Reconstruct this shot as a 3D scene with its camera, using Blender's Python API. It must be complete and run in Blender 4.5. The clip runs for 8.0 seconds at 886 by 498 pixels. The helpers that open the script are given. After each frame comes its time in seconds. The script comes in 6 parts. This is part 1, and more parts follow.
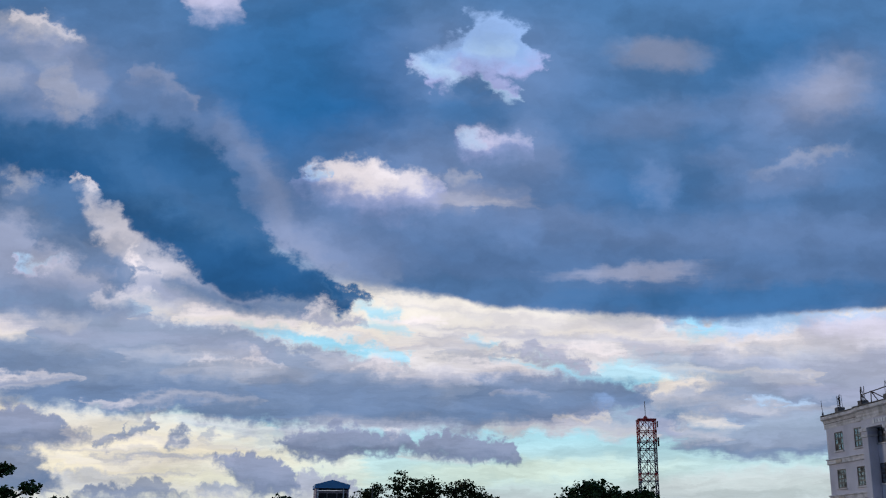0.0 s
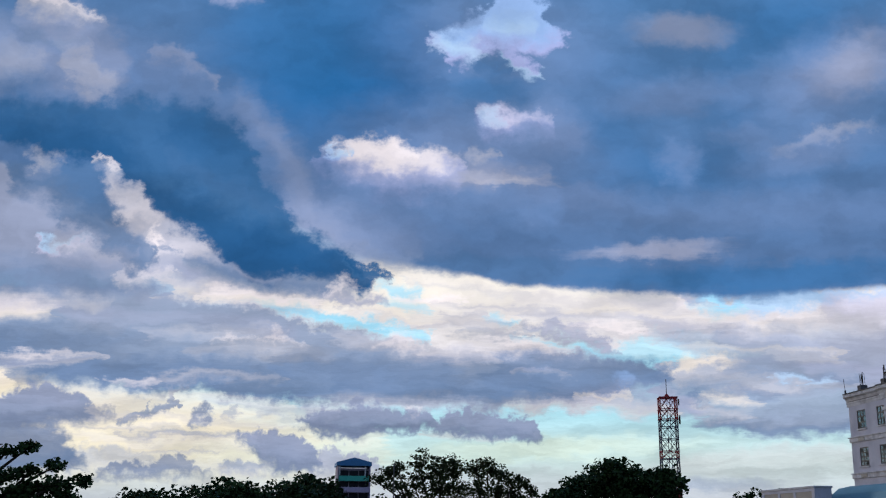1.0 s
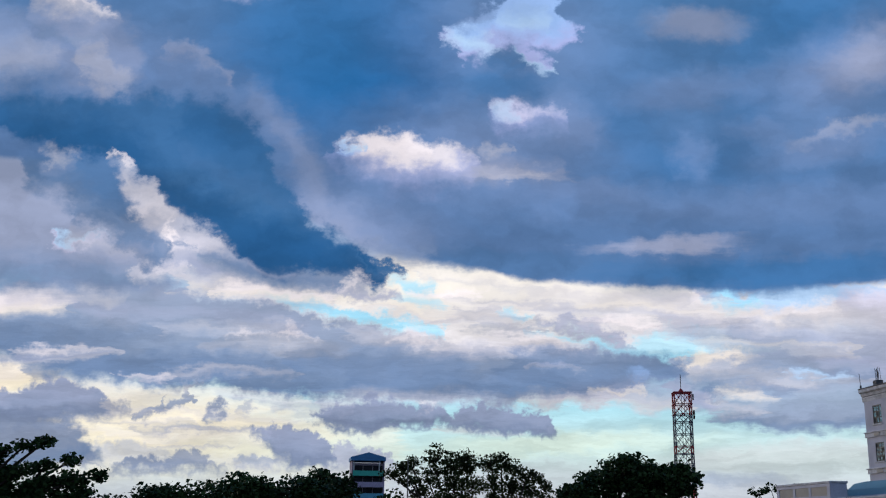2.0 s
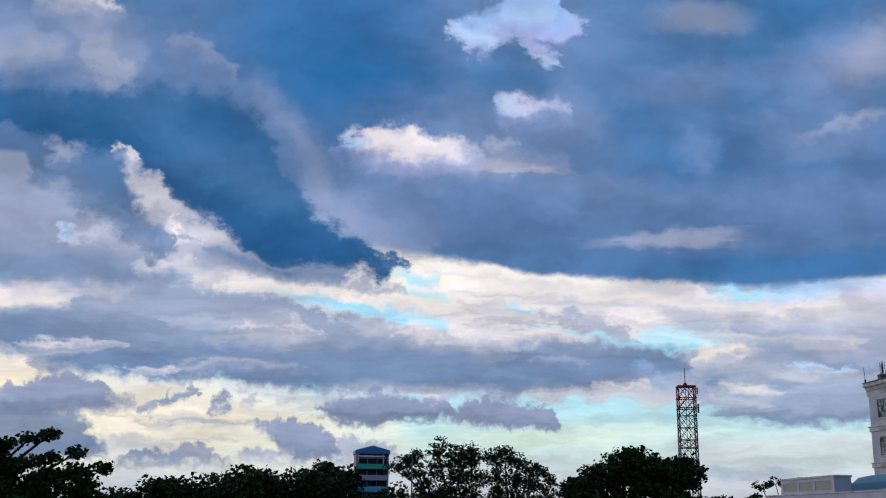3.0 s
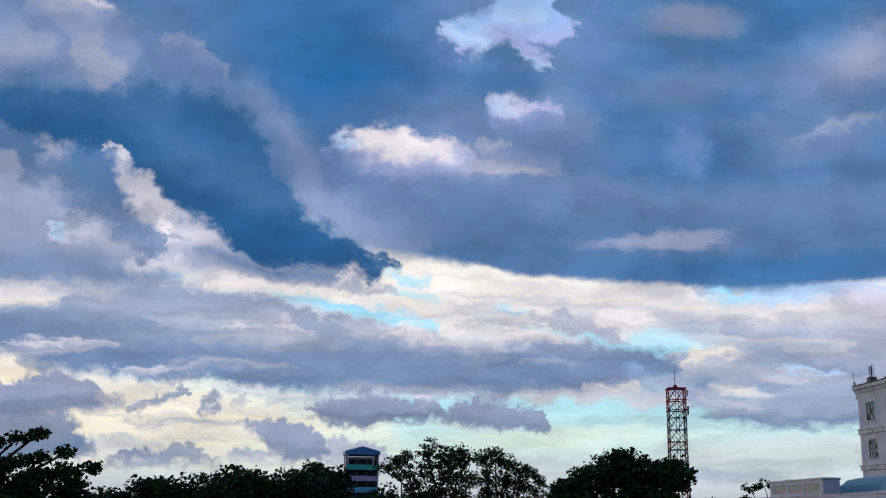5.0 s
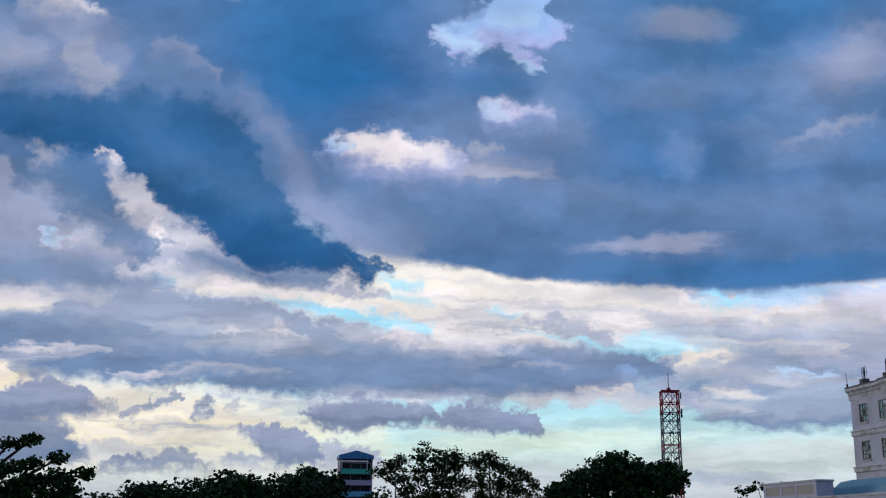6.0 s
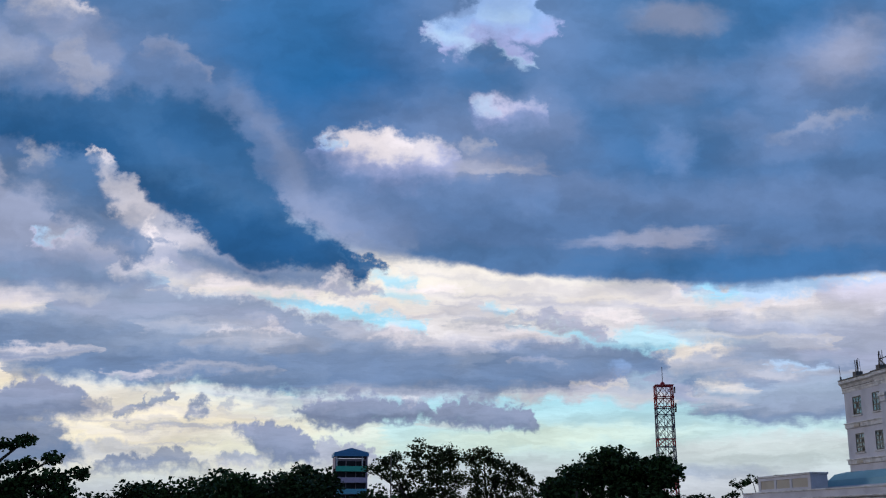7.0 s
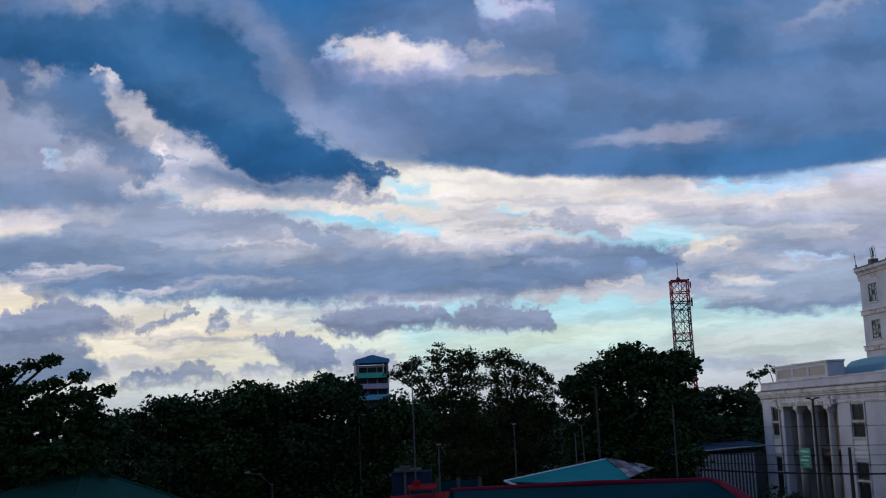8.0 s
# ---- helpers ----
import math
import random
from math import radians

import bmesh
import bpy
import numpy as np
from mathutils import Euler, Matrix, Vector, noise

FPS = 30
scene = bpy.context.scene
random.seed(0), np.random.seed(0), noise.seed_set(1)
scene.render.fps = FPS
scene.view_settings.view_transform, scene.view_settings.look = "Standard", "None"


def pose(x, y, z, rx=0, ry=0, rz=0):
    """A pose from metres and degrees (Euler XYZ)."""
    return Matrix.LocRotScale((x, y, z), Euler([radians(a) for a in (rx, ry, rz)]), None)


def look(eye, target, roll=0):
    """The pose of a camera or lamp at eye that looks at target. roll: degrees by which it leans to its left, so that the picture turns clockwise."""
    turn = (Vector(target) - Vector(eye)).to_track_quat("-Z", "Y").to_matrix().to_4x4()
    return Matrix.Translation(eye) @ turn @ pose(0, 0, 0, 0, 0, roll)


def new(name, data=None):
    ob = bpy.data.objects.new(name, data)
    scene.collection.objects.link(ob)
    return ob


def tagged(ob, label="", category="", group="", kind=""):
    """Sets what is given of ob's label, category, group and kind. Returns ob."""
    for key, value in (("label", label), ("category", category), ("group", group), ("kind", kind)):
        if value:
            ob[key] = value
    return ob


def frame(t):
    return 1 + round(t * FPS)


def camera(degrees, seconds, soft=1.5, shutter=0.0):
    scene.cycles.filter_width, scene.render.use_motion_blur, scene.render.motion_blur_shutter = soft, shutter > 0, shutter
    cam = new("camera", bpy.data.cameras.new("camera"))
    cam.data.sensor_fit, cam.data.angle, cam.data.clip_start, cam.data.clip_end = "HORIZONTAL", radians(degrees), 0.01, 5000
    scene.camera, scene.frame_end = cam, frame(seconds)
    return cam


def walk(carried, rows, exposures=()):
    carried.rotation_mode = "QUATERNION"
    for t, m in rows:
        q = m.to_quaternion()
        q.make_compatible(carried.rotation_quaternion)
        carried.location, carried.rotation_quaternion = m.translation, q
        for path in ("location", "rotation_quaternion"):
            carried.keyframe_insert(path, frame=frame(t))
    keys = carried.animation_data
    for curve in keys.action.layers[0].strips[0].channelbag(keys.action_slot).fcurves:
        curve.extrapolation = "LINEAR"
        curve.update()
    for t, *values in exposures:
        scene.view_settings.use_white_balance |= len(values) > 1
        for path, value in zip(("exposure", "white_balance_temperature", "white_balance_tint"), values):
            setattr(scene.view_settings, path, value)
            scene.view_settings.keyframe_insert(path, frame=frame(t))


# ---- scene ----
FOV = 43.155
cam = camera(FOV, 8.0, soft=1.2)
EYE = (0.0, 0.0, 8.5)
# seconds, yaw, pitch, roll: the camera only turns where it is held
TURNS = [
    (0.0, -1.962, 15.232, -0.318), (0.5, -1.410, 14.363, -0.308), (1.0, -0.901, 14.125, -0.415),
    (1.5, -0.464, 14.003, -0.465), (3.0, 0.005, 13.534, -0.595), (3.5, 0.000, 13.385, -0.730),
    (4.0, -0.108, 13.384, -0.826), (4.5, -0.316, 13.491, -0.883), (6.0, -0.805, 13.784, -0.491),
    (6.5, -0.923, 13.911, -0.358), (7.0, -1.024, 13.612, 0.086), (7.2, -0.952, 13.189, 0.373), (7.5, -0.722, 12.245, 0.939),
    (7.7, -0.521, 11.358, 1.378), (7.9, -0.216, 9.875, 2.034),
    (8.0, 0.097, 8.796, 2.366)]
walk(cam, [(t, pose(*EYE, 90 + p, r, y)) for t, y, p, r in TURNS],
     exposures=[(0.0, -0.08), (0.7, -0.03), (1.5, 0.0), (3.5, 0.0), (7.0, -0.03), (7.5, -0.06), (8.0, -0.10)])

# ---- world: sunset sky with broken cloud decks ----
def srgb(r, g, b):
    return tuple((c / 255 / 12.92 if c <= 10 else ((c / 255 + 0.055) / 1.055) ** 2.4) for c in (r, g, b)) + (1.0,)


world = bpy.data.worlds.new("sky")
scene.world = world
world.use_nodes = True
wn, wl = world.node_tree.nodes, world.node_tree.links
wn.clear()


def wnode(kind, **props):
    n = wn.new(kind)
    for k, v in props.items():
        if k == "operation":
            n.operation = v
        elif k == "blend_type":
            n.blend_type = v
    return n


def feed(socket, value):
    if hasattr(value, "is_linked"):
        wl.new(value, socket)
    else:
        socket.default_value = value


def wmath(op, a, b=0.0, c=0.0):
    n = wnode("ShaderNodeMath", operation=op)
    feed(n.inputs[0], a), feed(n.inputs[1], b), feed(n.inputs[2], c)
    return n.outputs[0]


def wvec(op, a, b=(0, 0, 0), out=0):
    n = wnode("ShaderNodeVectorMath", operation=op)
    feed(n.inputs[0], a), feed(n.inputs[1], b)
    return n.outputs[out]


def wmix(fac, a, b, blend="MIX"):
    n = wn.new("ShaderNodeMix")
    n.data_type, n.blend_type = "RGBA", blend
    feed(n.inputs[0], fac), feed(n.inputs[6], a), feed(n.inputs[7], b)
    return n.outputs[2]


def wstep(value, a, b, c, d):
    n = wn.new("ShaderNodeMapRange")
    n.interpolation_type = "SMOOTHSTEP"
    for i, v in enumerate((value, a, b, c, d)):
        feed(n.inputs[i], v)
    return n.outputs[0]


def wnoise(vector, scale, detail, rough, out):
    n = wn.new("ShaderNodeTexNoise")
    feed(n.inputs["Vector"], vector)
    n.inputs["Scale"].default_value, n.inputs["Detail"].default_value = scale, detail
    n.inputs["Roughness"].default_value = rough
    return n.outputs[out]


ray_dir = wn.new("ShaderNodeTexCoord").outputs["Generated"]
# a flat chart of the sky, in degrees, touching the sphere 13.4 degrees above the road's end
chart = pose(0, 0, 0, 90 + 13.385, -0.73, 0).to_3x3()
right_axis, up_axis, ahead = chart.col[0], chart.col[1], -chart.col[2]
depth = wvec("DOT_PRODUCT", ray_dir, tuple(ahead), 1)
safe = wmath("MAXIMUM", depth, 0.2)
u = wmath("MULTIPLY", wmath("DIVIDE", wvec("DOT_PRODUCT", ray_dir, tuple(right_axis), 1), safe), 57.3)
v = wmath("MULTIPLY", wmath("DIVIDE", wvec("DOT_PRODUCT", ray_dir, tuple(up_axis), 1), safe), 57.3)
xyz = wn.new("ShaderNodeCombineXYZ")
feed(xyz.inputs[0], u), feed(xyz.inputs[1], v), feed(xyz.inputs[2], 0.5)
flat = xyz.outputs[0]
# cloud texture is wider than it is high, as decks seen from below are
wide = wvec("MULTIPLY", flat, (0.5, 1.0, 0.0))
billow = wnoise(wide, 0.30, 9, 0.62, 1)
shift = wvec("MULTIPLY", wvec("SUBTRACT", billow, (0.5, 0.5, 0.5)), (2.8, 1.7, 0.0))
curl = wnoise(wvec("MULTIPLY", flat, (0.8, 1.0, 0.0)), 1.0, 7, 0.6, 1)
shift2 = wvec("MULTIPLY", wvec("SUBTRACT", curl, (0.5, 0.5, 0.5)), (2.9, 2.1, 0.0))
comb = wnoise(wvec("MULTIPLY", flat, (0.2, 1.1, 0.0)), 0.9, 8, 0.62, 1)
shift3 = wvec("MULTIPLY", wvec("SUBTRACT", comb, (0.5, 0.5, 0.5)), (9.0, 1.6, 0.0))
streak_at = wvec("ADD", wvec("ADD", flat, shift3), wvec("MULTIPLY", shift2, (0.35, 0.35, 0.0)))
# heaped clouds: rounded bumps with creases between them
heap = wvec("ABSOLUTE", wvec("SUBTRACT", wnoise(flat, 0.9, 4, 0.55, 1), (0.5, 0.5, 0.5)))
puff_at = wvec("ADD", wvec("SUBTRACT", flat, wvec("MULTIPLY", wvec("SUBTRACT", heap, (0.08, 0.08, 0.0)), (1.6, 3.0, 0.0))), wvec("MULTIPLY", shift2, (0.25, 0.25, 0.0)))
faint_at = wvec("ADD", flat, wvec("MULTIPLY", shift2, (0.35, 0.22, 0.0)))
AT = {"soft": wvec("ADD", flat, wvec("ADD", wvec("MULTIPLY", shift, (0.8, 0.9, 0.0)), wvec("MULTIPLY", shift2, (0.6, 0.7, 0.0)))),
      "rag": wvec("ADD", flat, wvec("MULTIPLY", shift2, (1.0, 1.15, 0.0))),
      "streak": wvec("ADD", wvec("ADD", flat, wvec("MULTIPLY", shift3, (0.7, 0.8, 0.0))), wvec("MULTIPLY", shift2, (0.5, 0.6, 0.0))),
      "torn": wvec("ADD", flat, wvec("MULTIPLY", shift2, (1.5, 1.5, 0.0))), "puff": puff_at, "faint": faint_at}

TONES = {
    "cream": srgb(255, 241, 232), "yellow": srgb(254, 238, 210), "warm_white": srgb(242, 230, 224), "haze": srgb(192, 196, 212),
    "pale_green": srgb(198, 228, 230), "pale_warm": srgb(216, 230, 220), "low_grey": srgb(148, 162, 194), "low_blue": srgb(128, 142, 175),
    "white": srgb(252, 241, 250), "lilac_white": srgb(212, 210, 246), "cyan": srgb(160, 222, 254),
    "lilac_grey": srgb(164, 170, 202), "lilac_low": srgb(146, 156, 190), "light_grey": srgb(212, 208, 222), "mid_grey": srgb(112, 136, 178),
    "mid_blue": srgb(78, 116, 166), "deck": srgb(80, 124, 178), "lilac": srgb(118, 142, 190),
    "deep_blue": srgb(28, 100, 164), "blue": srgb(58, 112, 170), "gap_blue": srgb(158, 192, 250),
    "glow": srgb(246, 236, 216), "haze_warm": srgb(206, 206, 214), "cyan_pale": srgb(190, 230, 252), "cyan_white": srgb(186, 216, 255),
    "lilac_gap": srgb(170, 178, 232), "deck_low": srgb(90, 122, 172), "mid_dark": srgb(98, 124, 166), "deep_dark": srgb(38, 90, 146),
    "low_dark": srgb(104, 120, 156), "dark": srgb(42, 93, 147), "dark_mid": srgb(60, 107, 160)}

# clear sky: pale green-grey at the horizon through cyan to blue
ramp = wn.new("ShaderNodeValToRGB")
feed(ramp.inputs[0], wstep(v, -16.0, 14.0, 0.0, 1.0))
stops = [(0.0, srgb(192, 194, 205)), (0.10, srgb(204, 224, 228)), (0.22, srgb(166, 226, 250)),
         (0.45, srgb(156, 214, 246)), (1.0, srgb(86, 140, 200))]
ramp.color_ramp.elements[0].position, ramp.color_ramp.elements[0].color = stops[0]
ramp.color_ramp.elements[1].position, ramp.color_ramp.elements[1].color = stops[-1]
for at, tone in stops[1:-1]:
    ramp.color_ramp.elements.new(at).color = tone
sky_now = [ramp.outputs[0]]


layers = []


def new_layer():
    """Starts a group of banks: what is laid next goes into its own small node tree."""
    global wn, wl
    close_layer()
    g = bpy.data.node_groups.new("cloud_layer", "ShaderNodeTree")
    g.interface.new_socket("sky", in_out="INPUT", socket_type="NodeSocketColor")
    for key in AT:
        g.interface.new_socket(key, in_out="INPUT", socket_type="NodeSocketVector")
    g.interface.new_socket("sky", in_out="OUTPUT", socket_type="NodeSocketColor")
    wn, wl = g.nodes, g.links
    inside = wn.new("NodeGroupInput")
    sky_now[0] = inside.outputs[0]
    for i, key in enumerate(AT):
        HERE[key] = inside.outputs[i + 1]
    layers.append([g, 0])


def close_layer():
    if layers:
        wl.new(sky_now[0], wn.new("NodeGroupOutput").inputs[0])


def tied(edge):
    """A chart place made to wait for the sky laid so far, which keeps the shader's memory small."""
    if not layers or layers[-1][1] == 10:
        new_layer()
    layers[-1][1] += 1
    tie = wnode("ShaderNodeVectorMath", operation="MULTIPLY_ADD")
    wl.new(sky_now[0], tie.inputs[0])
    tie.inputs[1].default_value = (1e-6, 1e-6, 0)
    wl.new(HERE[edge], tie.inputs[2])
    return tie.outputs[0]


def cloud(x, y, half_w, half_h, turn, soft, tone, cover, edge="soft"):
    """One oval of cloud, its rim torn by noise, laid over what is behind it."""
    at = tied(edge)
    m = wn.new("ShaderNodeMapping")
    m.vector_type = "TEXTURE"
    wl.new(at, m.inputs["Vector"])
    m.inputs["Location"].default_value = (x, y, 0.5)
    m.inputs["Rotation"].default_value = (0, 0, radians(turn))
    m.inputs["Scale"].default_value = (half_w, half_h, 1)
    cover_now = wstep(wvec("LENGTH", m.outputs[0], out=1), 1 - soft, 1 + soft, cover, 0.0)
    sky_now[0] = wmix(cover_now, sky_now[0], TONES[tone])


def bank(rows, tone, low, soft, cover, edge="rag"):
    """A bank of cloud between a top and a bottom that follow rows of (across, top, bottom); tone above, low beneath."""
    gap, reach = 2.5 * max(soft), 0.35 + 1.3 * max(soft)
    ends = [(q[0] + d, (q[1] + q[2]) / 2 - gap, (q[1] + q[2]) / 2 + gap) for q, d in ((rows[0], -reach), (rows[-1], reach))]
    rows = [ends[0]] + list(rows) + [ends[1]]
    x0, x1 = rows[0][0], rows[-1][0]
    thick = max(0.3, 0.8 * sum(q[1] - q[2] for q in rows[1:-1]) / (len(rows) - 2))
    where = tied(edge)
    at = wn.new("ShaderNodeSeparateXYZ")
    wl.new(where, at.inputs[0])
    across = wn.new("ShaderNodeMapRange")
    feed(across.inputs[0], at.outputs[0]), feed(across.inputs[1], x0), feed(across.inputs[2], x1)
    line = wn.new("ShaderNodeValToRGB")
    el = line.color_ramp.elements
    for i, (x, t, b) in enumerate(rows):
        e = el[0] if i == 0 else el[-1] if i == len(rows) - 1 else el.new((x - x0) / (x1 - x0))
        e.color = ((t + 22) / 44, (b + 22) / 44, 0.0, 1.0)
    wl.new(across.outputs[0], line.inputs[0])
    rgb = wn.new("ShaderNodeSeparateColor")
    wl.new(line.outputs[0], rgb.inputs[0])
    y = wmath("MULTIPLY_ADD", at.outputs[1], 1 / 44, at.outputs[2])
    over = wmath("SUBTRACT", y, rgb.outputs[1])
    under_top = wstep(wmath("SUBTRACT", rgb.outputs[0], y), -soft[0] / 44, soft[0] / 44, 0.0, cover)
    over_low = wstep(over, -soft[1] / 44, soft[1] / 44, 0.0, 1.0)
    colour = TONES[tone] if tone == low else wmix(wstep(over, 0.0, thick / 44, 0.0, 1.0), TONES[low], TONES[tone])
    sky_now[0] = wmix(wmath("MULTIPLY_ADD", under_top, over_low, rgb.outputs[2]), sky_now[0], colour)


HERE = {}
clear_sky = sky_now[0]
# clouds from here
# glow over the western horizon and the pale haze
bank([(-26.13, -4.31, -10.38), (-19.77, -4.6, -10.67), (-13.99, -5.75, -10.95), (-8.21, -7.2, -10.95), (-2.43, -8.35, -10.95)], "warm_white", "glow", (1.82, 1.82), 0.85, "streak")
bank([(-20.35, -7.49, -10.38), (-16.88, -7.2, -10.38), (-12.54, -7.2, -10.23), (-8.21, -7.92, -10.09), (-5.32, -8.64, -9.8)], "yellow", "yellow", (1.01, 1.26), 0.5, "streak")
bank([(-26.13, -4.88, -7.49), (-22.66, -4.94, -7.2), (-20.93, -5.23, -6.68), (-18.61, -5.75, -6.19)], "cream", "yellow", (0.3, 0.61), 0.84, "streak")
cloud(1.91, -9.65, 9.54, 0.81, 0, 0.9, "pale_green", 0.6, "soft")
cloud(6.24, -9.57, 6.36, 0.46, 3, 0.8, "pale_warm", 0.7, "streak")
cloud(-2.43, -13.56, 43.35, 2.43, 0, 0.6, "haze", 0.75, "soft")
bank([(13.18, -9.91, -10.38), (16.07, -9.57, -10.38), (19.25, -9.45, -10.23), (22.43, -9.28, -10.38), (26.48, -9.22, -10.67)], "haze_warm", "haze_warm", (0.4, 1.52), 0.75, "streak")
bank([(12.75, -11.24, -11.88), (14.62, -11.13, -11.82), (16.65, -11.3, -11.82), (18.38, -11.59, -11.82)], "low_grey", "haze", (0.4, 0.71), 0.7, "streak")
# bright ground between the two decks
bank([(-13.12, -1.13, -1.85), (-10.52, -1.19, -2.28), (-7.63, -0.84, -4.02), (-4.16, 0.61, -4.31), (0.46, 0.61, -5.17), (6.24, 0.32, -5.75), (10.58, 0.32, -4.6), (14.91, -0.26, -4.02), (20.69, -0.26, -3.44), (26.48, 0.03, -3.15)], "cream", "white", (0.73, 0.85), 0.88, "streak")
bank([(-0.69, -2.28, -4.6), (3.35, -1.71, -4.88), (7.69, -1.71, -5.17), (12.02, -1.71, -4.6), (15.78, -2.28, -3.73)], "light_grey", "light_grey", (1.09, 1.09), 0.48, "streak")
bank([(-9.08, -1.59, -1.71), (-7.8, -1.71, -2.34), (-6.47, -1.99, -2.75), (-5.32, -2.31, -3.15), (-3.87, -2.72, -3.5), (-2.43, -3.01, -3.64), (-0.98, -3.21, -3.56), (0.46, -3.61, -3.84)], "cyan", "cyan_pale", (0.25, 0.25), 0.95, "rag")
bank([(-2.43, -1.01, -1.24), (-1.42, -0.9, -1.85), (-0.4, -1.13, -1.65)], "cyan", "cyan", (0.4, 0.4), 0.75, "rag")
bank([(-2.72, -1.94, -2.11), (-1.27, -1.94, -2.46), (0.17, -2.17, -2.34)], "cyan_pale", "cyan", (0.25, 0.25), 0.75, "streak")
bank([(-1.27, -3.61, -3.84), (-0.26, -3.56, -4.08), (0.46, -3.79, -3.96)], "cyan", "cyan", (0.25, 0.25), 0.8, "rag")
bank([(3.21, -2.75, -3.03), (4.08, -2.63, -3.21), (4.65, -2.8, -3.09)], "cyan", "cyan", (0.25, 0.25), 0.7, "rag")
bank([(0.46, -2.49, -2.69), (2.2, -2.4, -2.75), (3.5, -2.51, -2.69)], "light_grey", "lilac_grey", (0.18, 0.3), 0.62, "streak")
bank([(0.17, -2.86, -3.09), (1.91, -2.75, -3.21), (3.93, -2.92, -3.15)], "light_grey", "lilac_grey", (0.18, 0.36), 0.62, "streak")
bank([(4.22, -1.71, -1.94), (7.11, -1.65, -2.11), (9.71, -1.82, -1.99)], "light_grey", "light_grey", (0.24, 0.49), 0.62, "streak")
bank([(-1.85, -1.65, -1.82), (0.17, -1.53, -1.94), (2.2, -1.71, -1.88)], "white", "white", (0.18, 0.24), 0.79, "streak")
bank([(4.51, -3.73, -3.84), (6.24, -3.79, -4.08), (7.69, -3.96, -4.6), (9.13, -4.19, -4.77), (10.58, -3.9, -5.06), (12.02, -3.67, -5.46), (13.04, -3.61, -5.12), (14.34, -3.5, -4.65), (16.07, -4.31, -4.71), (18.09, -4.54, -4.71)], "cyan_pale", "cyan", (0.3, 0.3), 0.95, "rag")
bank([(4.8, -3.09, -3.21), (6.24, -2.95, -3.61), (7.98, -3.21, -4.08), (9.42, -3.87, -4.48), (10, -4.25, -4.42)], "lilac_grey", "low_grey", (0.2, 0.3), 0.79, "rag")
bank([(7.4, -3.32, -3.44), (8.84, -3.01, -3.5), (10.29, -3.32, -3.73), (11.73, -3.61, -3.96), (12.89, -3.84, -4.02)], "white", "light_grey", (0.24, 0.36), 0.75, "streak")
bank([(3.35, -3.61, -3.73), (5.09, -3.73, -4.31), (6.53, -4.13, -4.6), (7.4, -4.48, -4.6)], "white", "light_grey", (0.24, 0.3), 0.7, "streak")
bank([(-1.27, -0.61, -0.78), (1.04, -0.84, -1.19), (3.35, -1.24, -1.53), (5.09, -1.42, -1.65)], "light_grey", "lilac_grey", (0.24, 0.36), 0.44, "streak")
bank([(0.46, -1.88, -2.05), (2.77, -2.05, -2.34), (5.09, -2.28, -2.57), (7.4, -2.4, -2.63)], "lilac_grey", "light_grey", (0.2, 0.3), 0.57, "streak")
bank([(5.09, -2.57, -2.8), (7.69, -2.46, -2.92), (10.58, -2.69, -3.03), (13.18, -2.98, -3.21)], "lilac_grey", "lilac_grey", (0.25, 0.4), 0.57, "streak")
bank([(1.62, -3.32, -3.5), (3.35, -3.38, -3.67), (5.09, -3.44, -3.67)], "lilac_grey", "low_grey", (0.15, 0.25), 0.62, "streak")
bank([(9.13, -1.71, -1.99), (11.45, -1.65, -2.28), (13.47, -1.88, -2.51)], "lilac_grey", "light_grey", (0.35, 0.46), 0.53, "streak")
bank([(-4.16, -2.34, -2.51), (-2.43, -2.51, -2.8), (-0.4, -2.8, -3.03), (1.04, -3.09, -3.27)], "cream", "light_grey", (0.18, 0.3), 0.62, "streak")
# white gap at the deck's end
bank([(13.18, -1.71, -2.11), (14.62, -1.65, -2.86), (16.36, -1.65, -3.09), (18.38, -1.42, -3.01), (20.41, -1.47, -2.72), (22.43, -1.42, -2.28), (26.48, -1.36, -2.14)], "cyan_white", "white", (0.2, 0.61), 0.97, "rag")
bank([(13.82, -1.88, -2.28), (14.91, -1.82, -2.86), (16.21, -1.88, -2.63)], "cyan", "cyan_pale", (0.4, 0.4), 0.8, "rag")
bank([(13.18, -1.71, -1.94), (14.05, -1.76, -2.28), (15.2, -1.94, -2.17)], "lilac_grey", "light_grey", (0.15, 0.25), 0.7, "streak")
bank([(20.69, -1.85, -2.86), (22.43, -1.71, -3.44), (26.48, -1.56, -4.02)], "lilac_white", "lilac_grey", (0.73, 0.85), 0.8, "soft")
# grey mass above the tower
bank([(11.45, -3.01, -3.44), (13.76, -2.86, -4.6), (16.36, -2.98, -4.74), (18.96, -2.86, -5.17), (21.27, -2.43, -5.75), (23.58, -2.28, -6.33), (26.48, -2.14, -6.91)], "light_grey", "lilac_grey", (0.85, 0.85), 0.81, "streak")
bank([(14.91, -3.44, -4.31), (17.8, -3.61, -4.94), (20.69, -3.44, -5.75), (23.58, -3.15, -6.33), (26.48, -2.86, -6.91)], "lilac_grey", "low_grey", (0.71, 0.71), 0.75, "soft")
bank([(11.88, -5.75, -7.2), (13.18, -4.77, -7.63), (14.91, -4.65, -8.12), (17.23, -4.77, -8.87), (19.25, -4.94, -8.99), (21.27, -5.03, -8.76), (23.58, -5.17, -8.58), (26.48, -5.17, -8.64)], "lilac_grey", "low_grey", (0.3, 0.3), 0.85, "streak")
